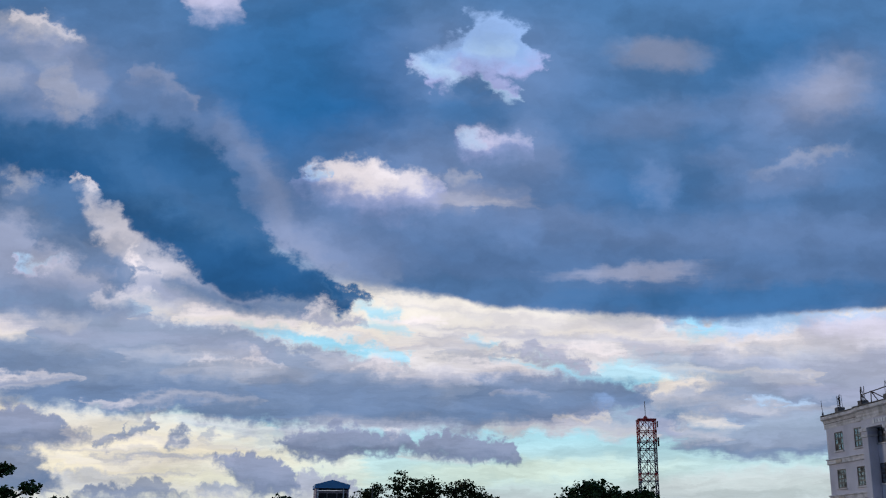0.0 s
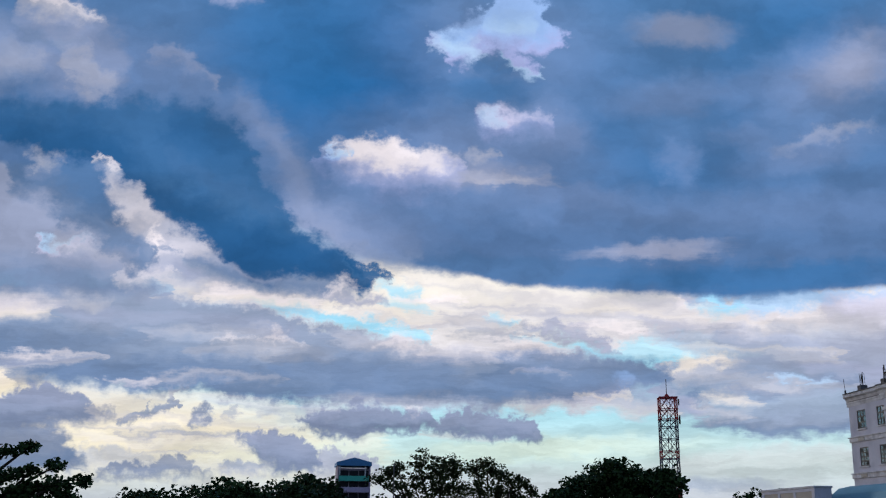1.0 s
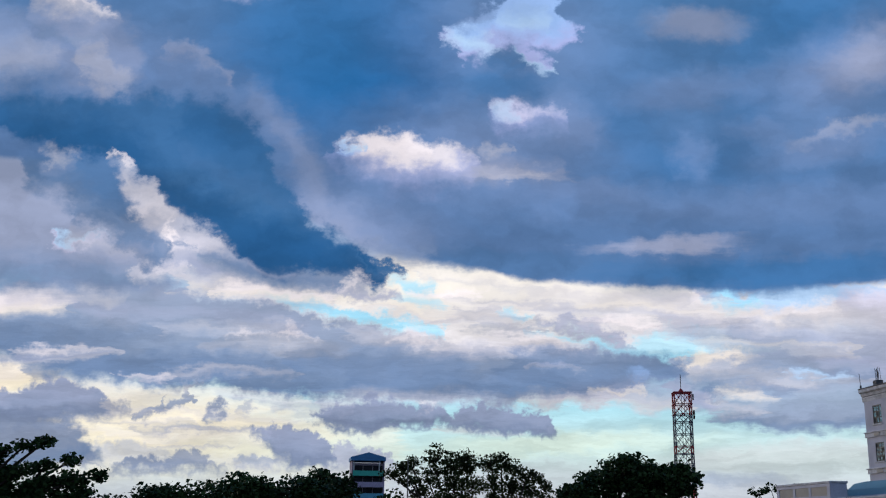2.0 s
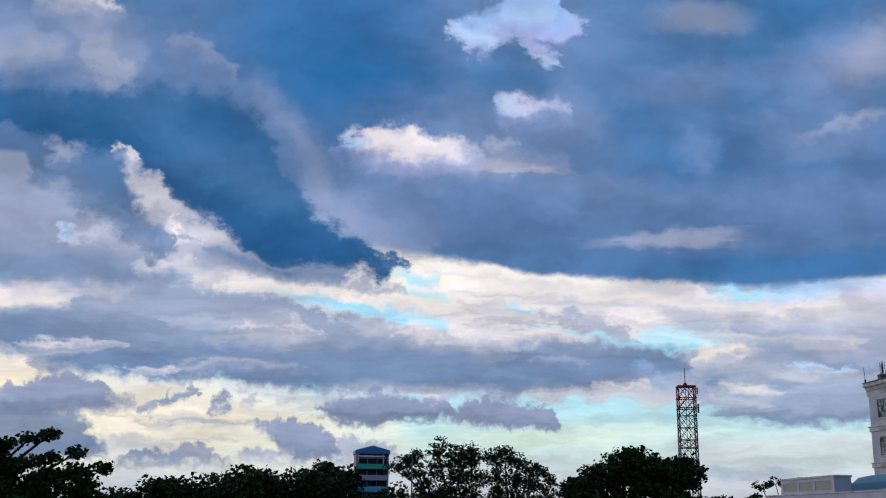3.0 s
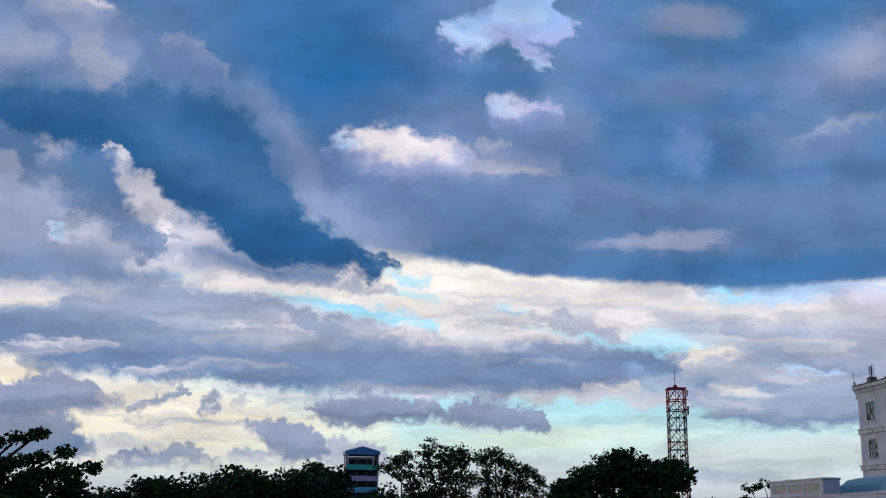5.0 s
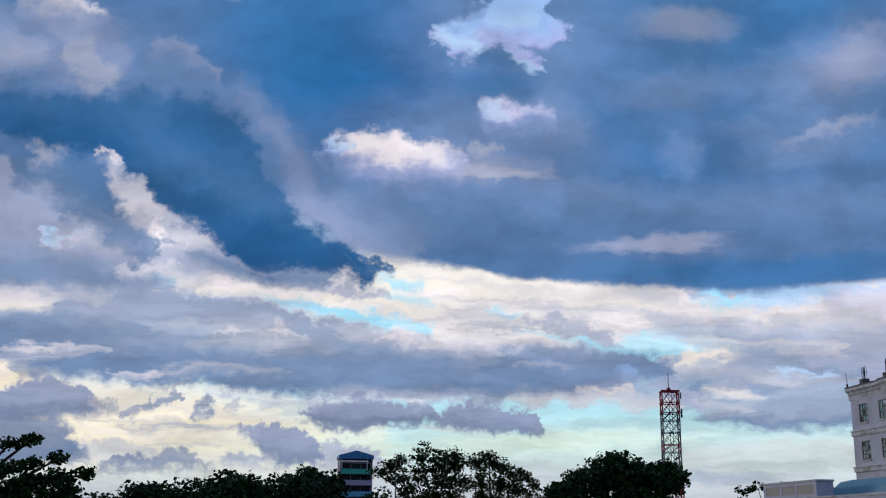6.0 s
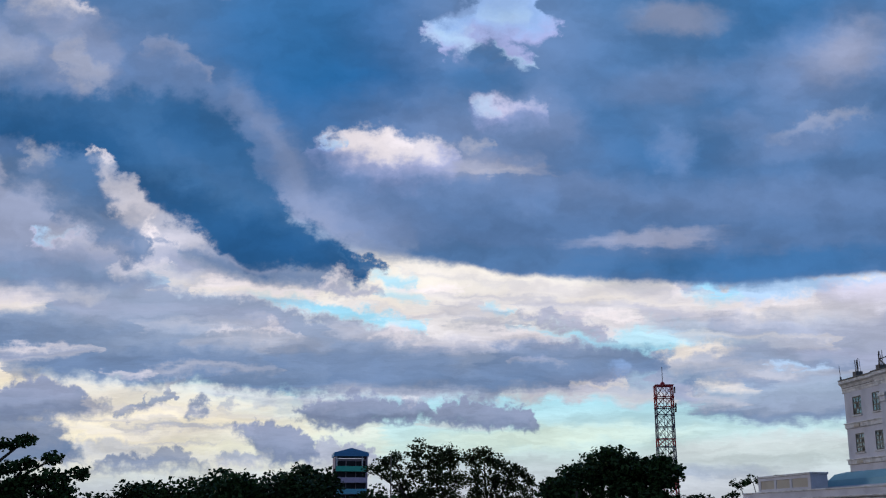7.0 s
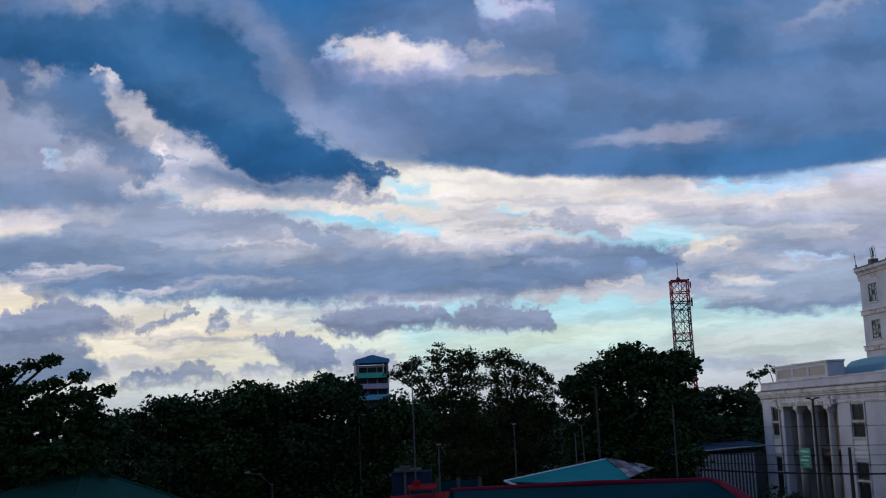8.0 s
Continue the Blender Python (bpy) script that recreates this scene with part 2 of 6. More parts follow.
bank([(12.02, -5.75, -5.98), (12.89, -4.94, -5.75), (14.05, -4.65, -5.64), (15.2, -4.77, -5.46), (16.36, -4.94, -5.23)], "cream", "light_grey", (0.36, 0.85), 0.84, "rag")
bank([(14.62, -5.52, -5.75), (16.07, -4.94, -5.9), (17.8, -4.94, -5.98), (20.12, -5.46, -6.04), (22.43, -5.75, -6.33)], "low_grey", "mid_grey", (0.46, 0.46), 0.75, "streak")
bank([(12.89, -6.19, -6.45), (14.62, -5.9, -6.68), (16.65, -6.04, -6.91), (18.38, -6.19, -6.79)], "low_grey", "mid_grey", (0.35, 0.46), 0.7, "streak")
bank([(12.75, -7.49, -7.66), (14.91, -7.72, -8.35), (17.23, -7.6, -8.82), (19.54, -7.49, -8.87), (22.43, -7.72, -8.58), (26.48, -7.77, -8.58)], "low_grey", "mid_grey", (0.71, 0.3), 0.85, "streak")
bank([(14.62, -6.73, -6.91), (15.49, -6.68, -7.2), (16.36, -6.73, -7.2), (16.94, -6.97, -7.14)], "cream", "warm_white", (0.3, 0.42), 0.62, "streak")
bank([(13.47, -7.14, -7.25), (14.19, -6.97, -7.54), (14.91, -7.25, -7.49)], "cream", "light_grey", (0.24, 0.36), 0.75, "rag")
bank([(12.89, -7.6, -7.69), (14.62, -7.49, -7.89), (16.36, -7.63, -7.92)], "light_grey", "light_grey", (0.24, 0.49), 0.62, "streak")
bank([(17.8, -5.78, -5.9), (19.25, -5.69, -6.01), (20.12, -5.84, -5.98)], "cyan_white", "cyan_white", (0.15, 0.15), 0.85, "streak")
bank([(19.97, -6.13, -6.21), (20.55, -6.04, -6.33), (21.27, -6.13, -6.24)], "cyan_white", "cyan_white", (0.15, 0.15), 0.7, "streak")
bank([(17.23, -4.6, -4.71), (19.25, -4.77, -4.94), (21.27, -4.88, -5.06)], "light_grey", "light_grey", (0.18, 0.3), 0.53, "streak")
bank([(12.02, -6.76, -6.91), (13.76, -6.79, -7.25), (14.91, -7.2, -7.43)], "mid_grey", "low_grey", (0.2, 0.3), 0.8, "rag")
bank([(12.89, -5.75, -6.1), (14.91, -5.64, -6.04), (17.23, -5.87, -6.21), (19.83, -6.1, -6.39)], "light_grey", "light_grey", (0.3, 0.49), 0.53, "streak")
bank([(16.07, -6.33, -6.56), (18.38, -6.16, -6.56), (20.69, -6.33, -6.68), (23.58, -6.45, -6.73)], "light_grey", "lilac_grey", (0.3, 0.49), 0.44, "streak")
bank([(12.75, -4.31, -4.48), (15.2, -4.13, -4.48), (17.8, -4.31, -4.6), (20.69, -4.48, -4.77)], "warm_white", "light_grey", (0.24, 0.49), 0.6, "streak")
bank([(7.98, -2.05, -2.4), (11.45, -1.88, -2.57), (14.91, -2.51, -2.98), (18.38, -2.75, -3.15)], "light_grey", "warm_white", (0.49, 0.61), 0.53, "streak")
# long wedge
bank([(-26.13, -1.13, -4.94), (-22.66, -1.07, -4.94), (-20.93, -0.95, -5.29), (-19.19, -0.84, -5.81), (-15.43, -0.84, -6.33), (-11.68, -1.76, -6.56), (-9.65, -1.99, -6.97), (-7.63, -2.34, -7.2), (-5.9, -3.01, -7.25), (-3.87, -3.44, -7.34), (-1.85, -3.67, -7.43), (0.46, -4.25, -7.49), (2.77, -4.6, -7.43), (5.09, -4.54, -7.4), (7.4, -4.6, -7.43), (9.13, -4.71, -7.2), (10.58, -4.94, -6.68), (12.02, -5.29, -6.33), (12.89, -5.75, -6.19)], "low_grey", "mid_grey", (0.3, 0.4), 0.98, "rag")
bank([(6.24, -6.33, -7.49), (8.56, -6.19, -7.6), (10.58, -6.04, -7.72), (12.46, -6.33, -7.83), (13.76, -7.2, -7.66)], "lilac_grey", "lilac_grey", (0.46, 0.35), 0.75, "streak")
bank([(-0.12, -4.31, -4.94), (2.2, -4.02, -5), (4.51, -3.84, -4.77), (6.24, -4.13, -4.77), (7.98, -4.6, -4.83)], "light_grey", "lilac_grey", (0.24, 0.55), 0.7, "streak")
bank([(-4.74, -3.61, -3.9), (-2.43, -3.87, -4.42), (-0.69, -4.16, -4.71), (1.33, -4.54, -4.94), (3.35, -4.71, -5)], "light_grey", "light_grey", (0.36, 0.49), 0.62, "streak")
bank([(-2.43, -3.96, -4.13), (-1.27, -3.73, -4.36), (-0.12, -4.08, -4.36)], "white", "white", (0.24, 0.36), 0.62, "rag")
bank([(-8.64, -3.79, -4.02), (-7.92, -3.44, -4.02), (-6.91, -3.61, -3.96), (-6.19, -3.9, -4.08)], "white", "light_grey", (0.24, 0.49), 0.75, "rag")
bank([(-10.81, -3.79, -3.96), (-9.94, -3.61, -4.13), (-8.79, -3.84, -4.08)], "white", "light_grey", (0.24, 0.36), 0.57, "rag")
bank([(-11.68, -4.31, -4.6), (-9.65, -4.13, -4.65), (-7.05, -4.25, -4.77), (-4.74, -4.54, -4.77)], "light_grey", "light_grey", (0.42, 0.55), 0.44, "streak")
bank([(3.35, -4.94, -6.33), (5.66, -4.77, -6.45), (7.98, -4.77, -6.56), (10, -4.94, -6.33), (12.02, -5.35, -5.98)], "mid_grey", "mid_dark", (0.51, 0.71), 0.6, "streak")
bank([(-4.16, -5.75, -7.02), (-0.69, -5.64, -7.14), (3.35, -5.75, -7.2), (6.24, -5.93, -7.2), (8.27, -6.21, -7.02)], "mid_grey", "mid_dark", (0.81, 0.4), 0.7, "streak")
bank([(-7.34, -4.6, -6.19), (-4.16, -4.48, -6.33), (-1.27, -4.77, -6.04), (1.04, -5.17, -5.75)], "mid_grey", "mid_grey", (0.81, 0.91), 0.7, "streak")
bank([(-20.93, -4.94, -6.04), (-17.46, -4.65, -6.33), (-13.99, -4.77, -6.33), (-10.52, -4.88, -6.19), (-7.05, -5.17, -6.04)], "mid_grey", "mid_grey", (0.71, 0.46), 0.7, "streak")
bank([(-26.13, -2.86, -4.6), (-22.66, -2.86, -4.94), (-19.19, -3.01, -4.6), (-15.72, -3.32, -4.16), (-13.41, -3.61, -3.96)], "mid_grey", "mid_grey", (0.71, 0.71), 0.6, "soft")
bank([(-18.32, -1.13, -2.57), (-15.15, -1.07, -2.86), (-11.68, -1.71, -3.01), (-8.21, -2.57, -3.32), (-6.47, -3.09, -3.32)], "low_grey", "lilac_grey", (0.61, 0.71), 0.7, "soft")
bank([(-13.99, -3.44, -3.61), (-10.52, -3.21, -3.61), (-7.63, -3.32, -3.56)], "light_grey", "light_grey", (0.3, 0.42), 0.48, "streak")
bank([(-26.13, -1.3, -2.86), (-22.66, -1.24, -2.8), (-20.93, -1.36, -2.69), (-19.48, -1.71, -2.63), (-18.32, -2.23, -2.51)], "white", "cream", (0.61, 0.49), 0.84, "streak")
bank([(-21.79, -1.76, -2.05), (-19.48, -1.36, -1.99), (-16.88, -1.42, -2.28), (-15.72, -1.99, -2.34)], "light_grey", "lilac_grey", (0.49, 0.73), 0.53, "soft")
bank([(-21.5, -4.54, -4.71), (-20.06, -4.36, -4.77), (-18.61, -4.42, -4.71), (-16.88, -4.6, -4.77)], "white", "light_grey", (0.18, 0.3), 0.66, "streak")
bank([(-26.13, -4.94, -5.46), (-22.66, -4.77, -5.23), (-19.77, -4.74, -5.12), (-17.46, -4.77, -4.94)], "lilac_grey", "light_grey", (0.25, 0.3), 0.7, "streak")
bank([(-14.57, -5.75, -5.93), (-12.25, -5.52, -5.87), (-9.94, -5.69, -5.93), (-7.63, -5.87, -5.98)], "light_grey", "light_grey", (0.18, 0.3), 0.48, "streak")
bank([(-16.01, -5.9, -6.01), (-14.86, -5.78, -6.04), (-13.7, -5.9, -6.01)], "white", "white", (0.12, 0.18), 0.48, "streak")
bank([(-6.47, -7.2, -7.6), (-3.01, -6.79, -7.49), (0.46, -7.08, -7.54), (3.35, -7.25, -7.54), (6.24, -7.2, -7.49)], "light_grey", "light_grey", (0.55, 0.42), 0.62, "streak")
bank([(4.22, -7.31, -7.49), (7.11, -7.08, -7.54), (9.71, -6.91, -7.6), (12.02, -7.14, -7.66)], "light_grey", "warm_white", (0.3, 0.36), 0.57, "streak")
bank([(4.51, -5.52, -5.75), (6.39, -5.46, -5.69), (7.4, -5.52, -5.66)], "lilac_white", "light_grey", (0.12, 0.18), 0.25, "streak")
bank([(9.57, -5.93, -6.1), (10.14, -5.75, -6.39), (10.87, -5.98, -6.21)], "gap_blue", "gap_blue", (0.3, 0.4), 0.4, "rag")
bank([(7.98, -6.79, -7.08), (9.42, -6.68, -7.14), (10.58, -6.62, -6.97)], "cream", "light_grey", (0.24, 0.36), 0.53, "rag")
# ragged bright ground under the diagonal bank
bank([(-26.13, 6.1, -1.13), (-20.93, 6.53, -1.07), (-16.88, 5.95, -0.98), (-13.99, 4.65, -1.27), (-10.52, 3.21, -1.71), (-7.63, 0.61, -1.88), (-5.32, -0.84, -2.05)], "lilac_low", "lilac_grey", (1.52, 1.01), 0.97, "soft")
bank([(-26.13, 4.94, 1.19), (-22.66, 4.36, 0.61), (-20.35, 4.36, 0.9), (-18.61, 3.21, 1.19), (-17.46, 2.05, 1.33)], "lilac_grey", "lilac_low", (1.26, 1.01), 0.31, "soft")
bank([(-26.13, 0.61, -1.42), (-22.66, 0.46, -1.3), (-19.77, 0.32, -1.42), (-16.88, 0.03, -1.42), (-13.99, -0.55, -1.24)], "mid_grey", "mid_grey", (1.01, 0.51), 0.8, "streak")
bank([(-16.45, 3.21, 2.77), (-15.43, 3.64, 1.42), (-13.99, 3.21, 0.32), (-12.54, 2.77, -0.4), (-11.1, 1.53, -0.49), (-9.94, 0.61, -0.61), (-9.08, -0.26, -0.72)], "light_grey", "lilac_grey", (1.09, 1.21), 0.37, "soft")
bank([(-16.3, 1.71, 1.53), (-15.58, 3.21, 1.62), (-14.57, 3.21, 1.99), (-13.7, 2.92, 1.76), (-12.83, 2.57, 1.91), (-12.11, 2.28, 1.99)], "white", "light_grey", (0.73, 0.97), 0.44, "rag")
bank([(-14.13, 1.19, 0.03), (-13.12, 0.95, -0.12), (-12.25, 0.95, 0.32), (-11.1, 0.78, 0.38)], "white", "light_grey", (0.85, 0.97), 0.57, "soft")
bank([(-14.13, 1.62, 0.9), (-13.76, 1.99, 0.46), (-13.41, 1.42, 0.61)], "white", "white", (0.49, 0.61), 0.75, "rag")
bank([(-12.69, 2.34, 1.94), (-11.68, 1.99, 1.24), (-10.95, 1.42, 0.95)], "white", "light_grey", (0.3, 0.73), 0.66, "rag")
bank([(-15.58, -0.32, -0.72), (-14.71, -0.14, -0.9), (-13.99, -0.26, -0.84), (-12.83, -0.61, -1.01)], "white", "light_grey", (0.49, 0.61), 0.7, "rag")
bank([(-19.63, 1.13, 0.84), (-19.19, 1.3, 0.72), (-18.32, 1.13, 0.78), (-17.17, 1.19, 0.95)], "cyan_white", "lilac_white", (0.25, 0.3), 0.9, "rag")
bank([(-18.9, 1.47, 0.61), (-17.17, 1.62, 0.32), (-15.72, 1.19, -0.26), (-14.57, 0.32, -0.43)], "light_grey", "lilac_grey", (0.85, 0.85), 0.48, "soft")
bank([(-13.12, -0.69, -1.42), (-10.52, -0.98, -1.59), (-8.21, -1.13, -1.76), (-5.32, -1.47, -1.88), (-4.16, -1.65, -1.82)], "light_grey", "warm_white", (0.49, 0.42), 0.75, "streak")
bank([(-11.39, -1.53, -1.82), (-10.23, -1.24, -1.88), (-8.79, -1.42, -1.94), (-7.05, -1.65, -2.17), (-5.32, -1.94, -2.28)], "white", "cream", (0.3, 0.36), 0.79, "streak")
bank([(-16.24, 4.48, 4.08), (-15.61, 4.36, 3.44), (-14.91, 3.73, 2.92), (-14.28, 3.21, 2.69)], "light_grey", "light_grey", (0.49, 0.55), 0.53, "rag")
# second dark lobe
bank([(-20.93, 6.16, 4.08), (-19.48, 6.16, 3.35), (-18.04, 6.1, 2.46), (-17.02, 5.69, 1.76), (-16.24, 4.08, 1.59), (-15.43, 2.77, 1.42)], "mid_blue", "mid_dark", (0.81, 0.71), 0.95, "rag")
bank([(-18.61, 2.92, 2.4), (-16.88, 2.49, 1.65), (-15.72, 1.91, 0.03), (-14.86, 1.65, -0.32), (-14.13, 1.53, -0.32), (-13.7, 1.19, 0.26)], "mid_grey", "mid_dark", (0.35, 0.51), 0.9, "rag")
bank([(-17.57, 1.65, 1.07), (-16.3, 1.65, 0.46), (-15.09, 1.42, 0.14)], "mid_grey", "lilac_low", (0.46, 0.61), 0.7, "rag")
bank([(-13.7, 0.84, 0.66), (-13.27, 1.01, 0.61), (-12.83, 0.9, 0.38)], "mid_grey", "mid_grey", (0.2, 0.25), 0.6, "rag")
# upper deck
bank([(-27.28, 20.26, 5.23), (-16.88, 20.26, 5.23), (-11.1, 20.26, 4.08), (-7.63, 20.26, 2.63), (-5.32, 20.26, 1.42), (-3.87, 20.26, 0.66), (-2.43, 20.26, 0.14), (-0.69, 20.26, -0.06), (1.33, 20.26, -0.4), (3.35, 20.26, -0.84), (5.09, 20.26, -1.19), (7.98, 20.26, -1.36), (10.87, 20.26, -1.5), (13.76, 20.26, -1.68), (16.07, 20.26, -1.73), (18.38, 20.26, -1.59), (20.69, 20.26, -1.42), (23.58, 20.26, -1.24), (28.21, 20.26, -1.01)], "deck", "deck_low", (0.23, 0.2), 1, "faint")
cloud(6.24, -0.40, 13.01, 0.64, -5, .5, "mid_blue", .7, "streak")
cloud(17.80, -0.69, 8.09, 0.75, 2, .6, "blue", .8, "streak")
cloud(-4.16, 9.86, 5.20, 3.76, -10, .7, "deep_blue", .95, "soft")
cloud(-1.56, 10.14, 2.02, 3.18, -0, .8, "deep_blue", .8, "soft")
cloud(-6.47, 12.17, 3.76, 3.18, -0, .9, "blue", .7, "soft")
cloud(9.71, 4.80, 6.94, 1.45, -3, .8, "blue", .7, "soft")
cloud(18.96, 12.17, 4.34, 1.73, -0, .8, "blue", .8, "soft")
cloud(16.07, 8.70, 1.73, 1.73, -0, .8, "blue", .7, "soft")
cloud(9.13, 9.57, 3.18, 1.73, -0, .9, "blue", .5, "soft")
cloud(8.56, 7.25, 2.31, 1.45, -0, .9, "blue", .5, "soft")
cloud(2.77, 5.81, 5.49, 1.73, -10, .9, "lilac", .8, "soft")
cloud(6.53, 7.11, 1.73, 1.16, -10, .8, "lilac", .8, "soft")
cloud(-3.58, 2.05, 3.76, 1.16, -12, .7, "lilac", .8, "soft")
cloud(2.49, 4.54, 3.08, 0.29, -3, 0.65, "light_grey", .5, "streak")
cloud(3.93, 4.16, 2.27, 0.19, -3, 0.65, "light_grey", .7, "streak")
cloud(5.66, 6.97, 1.73, 0.75, -12, .9, "lilac", .6, "soft")
cloud(20.98, 9.57, 4.05, 2.02, 20, .8, "lilac", .85, "soft")
cloud(22.14, 10.14, 2.02, 1.16, 20, .8, "lilac_grey", .7, "soft")
cloud(20.69, 6.45, 1.94, 0.39, 15, 0.75, "light_grey", .55, "rag")
cloud(20.12, 5.81, 3.18, 0.87, 15, .8, "lilac", .7, "soft")
cloud(13.18, 8.70, 3.47, 0.87, 5, .8, "lilac", .6, "soft")
cloud(13.18, 12.02, 2.02, 0.75, -0, .7, "lilac_grey", .6, "soft")
cloud(13.18, 5.09, 0.87, 1.10, 20, .8, "lilac", .5, "rag")
cloud(16.65, 6.39, 1.45, 0.58, -20, .8, "lilac", .4, "rag")
cloud(11.73, 0.66, 3.18, 0.43, 3, .6, "lilac_grey", .8, "streak")
cloud(14.91, 2.77, 11.56, 0.87, -0, .9, "lilac", .4, "soft")
cloud(7.40, 3.35, 2.60, 0.46, -5, .8, "lilac", .5, "soft")
# light veil along the diagonal bank
bank([(-19.19, 12.46, 9.28), (-15.72, 12.05, 8.7), (-13.12, 11.3, 8.24), (-11.97, 10.78, 7.95), (-11.1, 9.8, 7.66), (-9.65, 9.05, 6.97), (-8.5, 8.41, 5.52), (-7.34, 7.43, 3.21), (-6.19, 5.81, 1.76), (-5.03, 3.21, 0.9), (-3.87, 1.62, 0.32), (-2.72, 0.46, 0.09)], "lilac", "lilac", (1.21, 2.23), 0.5, "soft")
bank([(-13.99, 11.13, 10.14), (-12.54, 11.19, 9.86), (-11.53, 10.32, 9.28), (-10.52, 9.57, 8.41)], "lilac_grey", "lilac", (0.4, 1.21), 0.44, "rag")
bank([(-9.51, 8.7, 7.83), (-8.5, 8.24, 6.97), (-7.34, 7.25, 4.36), (-6.47, 5.23, 2.05), (-5.32, 2.63, 1.19), (-3.87, 1.47, 0.46)], "lilac_grey", "lilac_grey", (1.11, 1.32), 0.26, "soft")
bank([(-7.05, 2.92, 2.2), (-5.32, 2.77, 1.13), (-3.87, 2.05, 0.49), (-2.43, 1.19, 0.14), (-0.69, 0.61, 0.03)], "lilac_grey", "light_grey", (1.52, 0.81), 0.35, "soft")
# pale torn cloud high in the west
bank([(-27.28, 13.32, 9.39), (-22.66, 13.04, 9.39), (-20.93, 12.75, 9.51), (-19.48, 13.56, 9.34), (-18.04, 13.21, 8.87), (-16.88, 12.51, 8.64), (-16.01, 11.99, 8.87), (-15.43, 11.01, 9.57)], "lilac_grey", "lilac_grey", (1.11, 1.01), 0.37, "soft")
bank([(-27.28, 11.01, 9.39), (-22.66, 10.72, 9.39), (-20.93, 10.95, 9.51), (-19.48, 10.72, 9.86)], "light_grey", "light_grey", (1.09, 0.85), 0.28, "soft")
bank([(-18.38, 11.3, 10.43), (-17.89, 11.47, 9.28), (-17.17, 11.01, 8.76), (-16.13, 9.34, 8.76), (-15.84, 9.05, 8.87)], "light_grey", "light_grey", (0.73, 0.73), 0.31, "rag")
bank([(-20.93, 12.11, 11.76), (-19.77, 11.88, 11.01), (-18.61, 11.59, 10.67), (-17.46, 11.53, 11.13)], "mid_grey", "lilac", (0.46, 0.51), 0.6, "rag")
bank([(-20.64, 13.73, 12.75), (-19.48, 13.73, 12.05), (-18.04, 13.21, 11.76), (-16.45, 12.63, 12.11)], "light_grey", "lilac_grey", (0.36, 0.97), 0.44, "rag")
bank([(-19.89, 13.73, 13.27), (-19.19, 13.79, 13.04), (-18.04, 13.15, 12.75), (-16.88, 12.69, 12.4)], "white", "light_grey", (0.24, 0.42), 0.62, "rag")
bank([(-10.81, 15.35, 14.08), (-9.65, 15.35, 13.79), (-8.5, 15.35, 14.13)], "lilac_white", "lilac_white", (0.55, 0.73), 0.9, "soft")
# broken openings in the deck
cloud(4.22, 11.01, 5.49, 2.89, -5, 0.8, "lilac", 0.6, "soft")
bank([(0.12, 11.59, 11.24), (0.81, 11.94, 10.84), (1.39, 12.11, 9.91), (2.08, 12.28, 10.2), (2.77, 12.8, 10.67), (3.5, 13.79, 10.84), (4.8, 14.19, 10.84), (5.95, 13.38, 10.72), (6.65, 12.23, 10.9), (7.23, 11.82, 11.42)], "gap_blue", "lilac_gap", (0.35, 0.35), 0.97, "rag")
bank([(0.29, 11.59, 11.19), (1.33, 11.65, 10.67), (2.2, 11.19, 10.32), (2.92, 11.01, 10.67)], "cyan_white", "cyan_white", (0.51, 0.51), 0.85, "rag")
bank([(3.06, 12.05, 11.36), (4.22, 12.46, 11.13), (5.38, 12.34, 11.36)], "cyan_white", "gap_blue", (0.71, 0.61), 0.7, "soft")
bank([(4.22, 10.84, 10.43), (4.74, 10.9, 9.97), (5.32, 10.43, 9.68), (5.9, 9.97, 9.51)], "lilac_gap", "cyan_white", (0.3, 0.3), 0.9, "rag")
bank([(2.66, 10.32, 9.86), (3.5, 10.67, 9.74), (4.36, 10.49, 9.86)], "mid_blue", "blue", (0.46, 0.61), 0.8, "rag")
bank([(0.9, 12.17, 11.99), (1.91, 12.46, 11.88), (2.92, 12.63, 12.17)], "lilac", "mid_grey", (0.4, 0.4), 0.6, "rag")
cloud(3.35, 9.05, 2.02, 0.69, 0, 0.8, "blue", 0.7, "soft")
bank([(2.72, 7.89, 7.43), (3.35, 8.04, 6.91), (4.22, 7.95, 6.59), (5.38, 7.66, 6.79), (6.65, 7.37, 6.97)], "lilac_white", "lilac_gap", (0.42, 0.85), 0.85, "rag")
bank([(2.89, 7.83, 7.37), (3.47, 7.89, 7.14), (4.22, 7.54, 7.25)], "cyan_white", "cyan_white", (0.3, 0.4), 0.6, "rag")
bank([(4.8, 7.31, 6.53), (6.24, 7.2, 6.1), (7.69, 6.97, 6.1)], "lilac", "lilac", (0.61, 1.11), 0.6, "soft")
bank([(-4.74, 5, 4.31), (-2.43, 5.17, 3.5), (0.46, 5.35, 3.32), (3.35, 5.12, 3.44), (6.24, 4.48, 3.56)], "lilac_grey", "lilac", (0.71, 1.82), 0.75, "soft")
bank([(-5.49, 5.61, 5.4), (-4.74, 5.93, 5.12), (-3.58, 6.07, 4.77), (-2.28, 6.36, 4.42), (-1.27, 6.16, 4.25), (-0.12, 5.81, 4.19), (1.04, 5.52, 4.42), (1.91, 5.17, 4.77)], "white", "lilac_gap", (0.36, 1.46), 0.75, "rag")
bank([(-4.16, 5.81, 5.29), (-3.01, 6.01, 5.17), (-1.85, 6.21, 5.17), (-0.69, 5.75, 5.17)], "white", "white", (0.36, 0.85), 0.7, "rag")
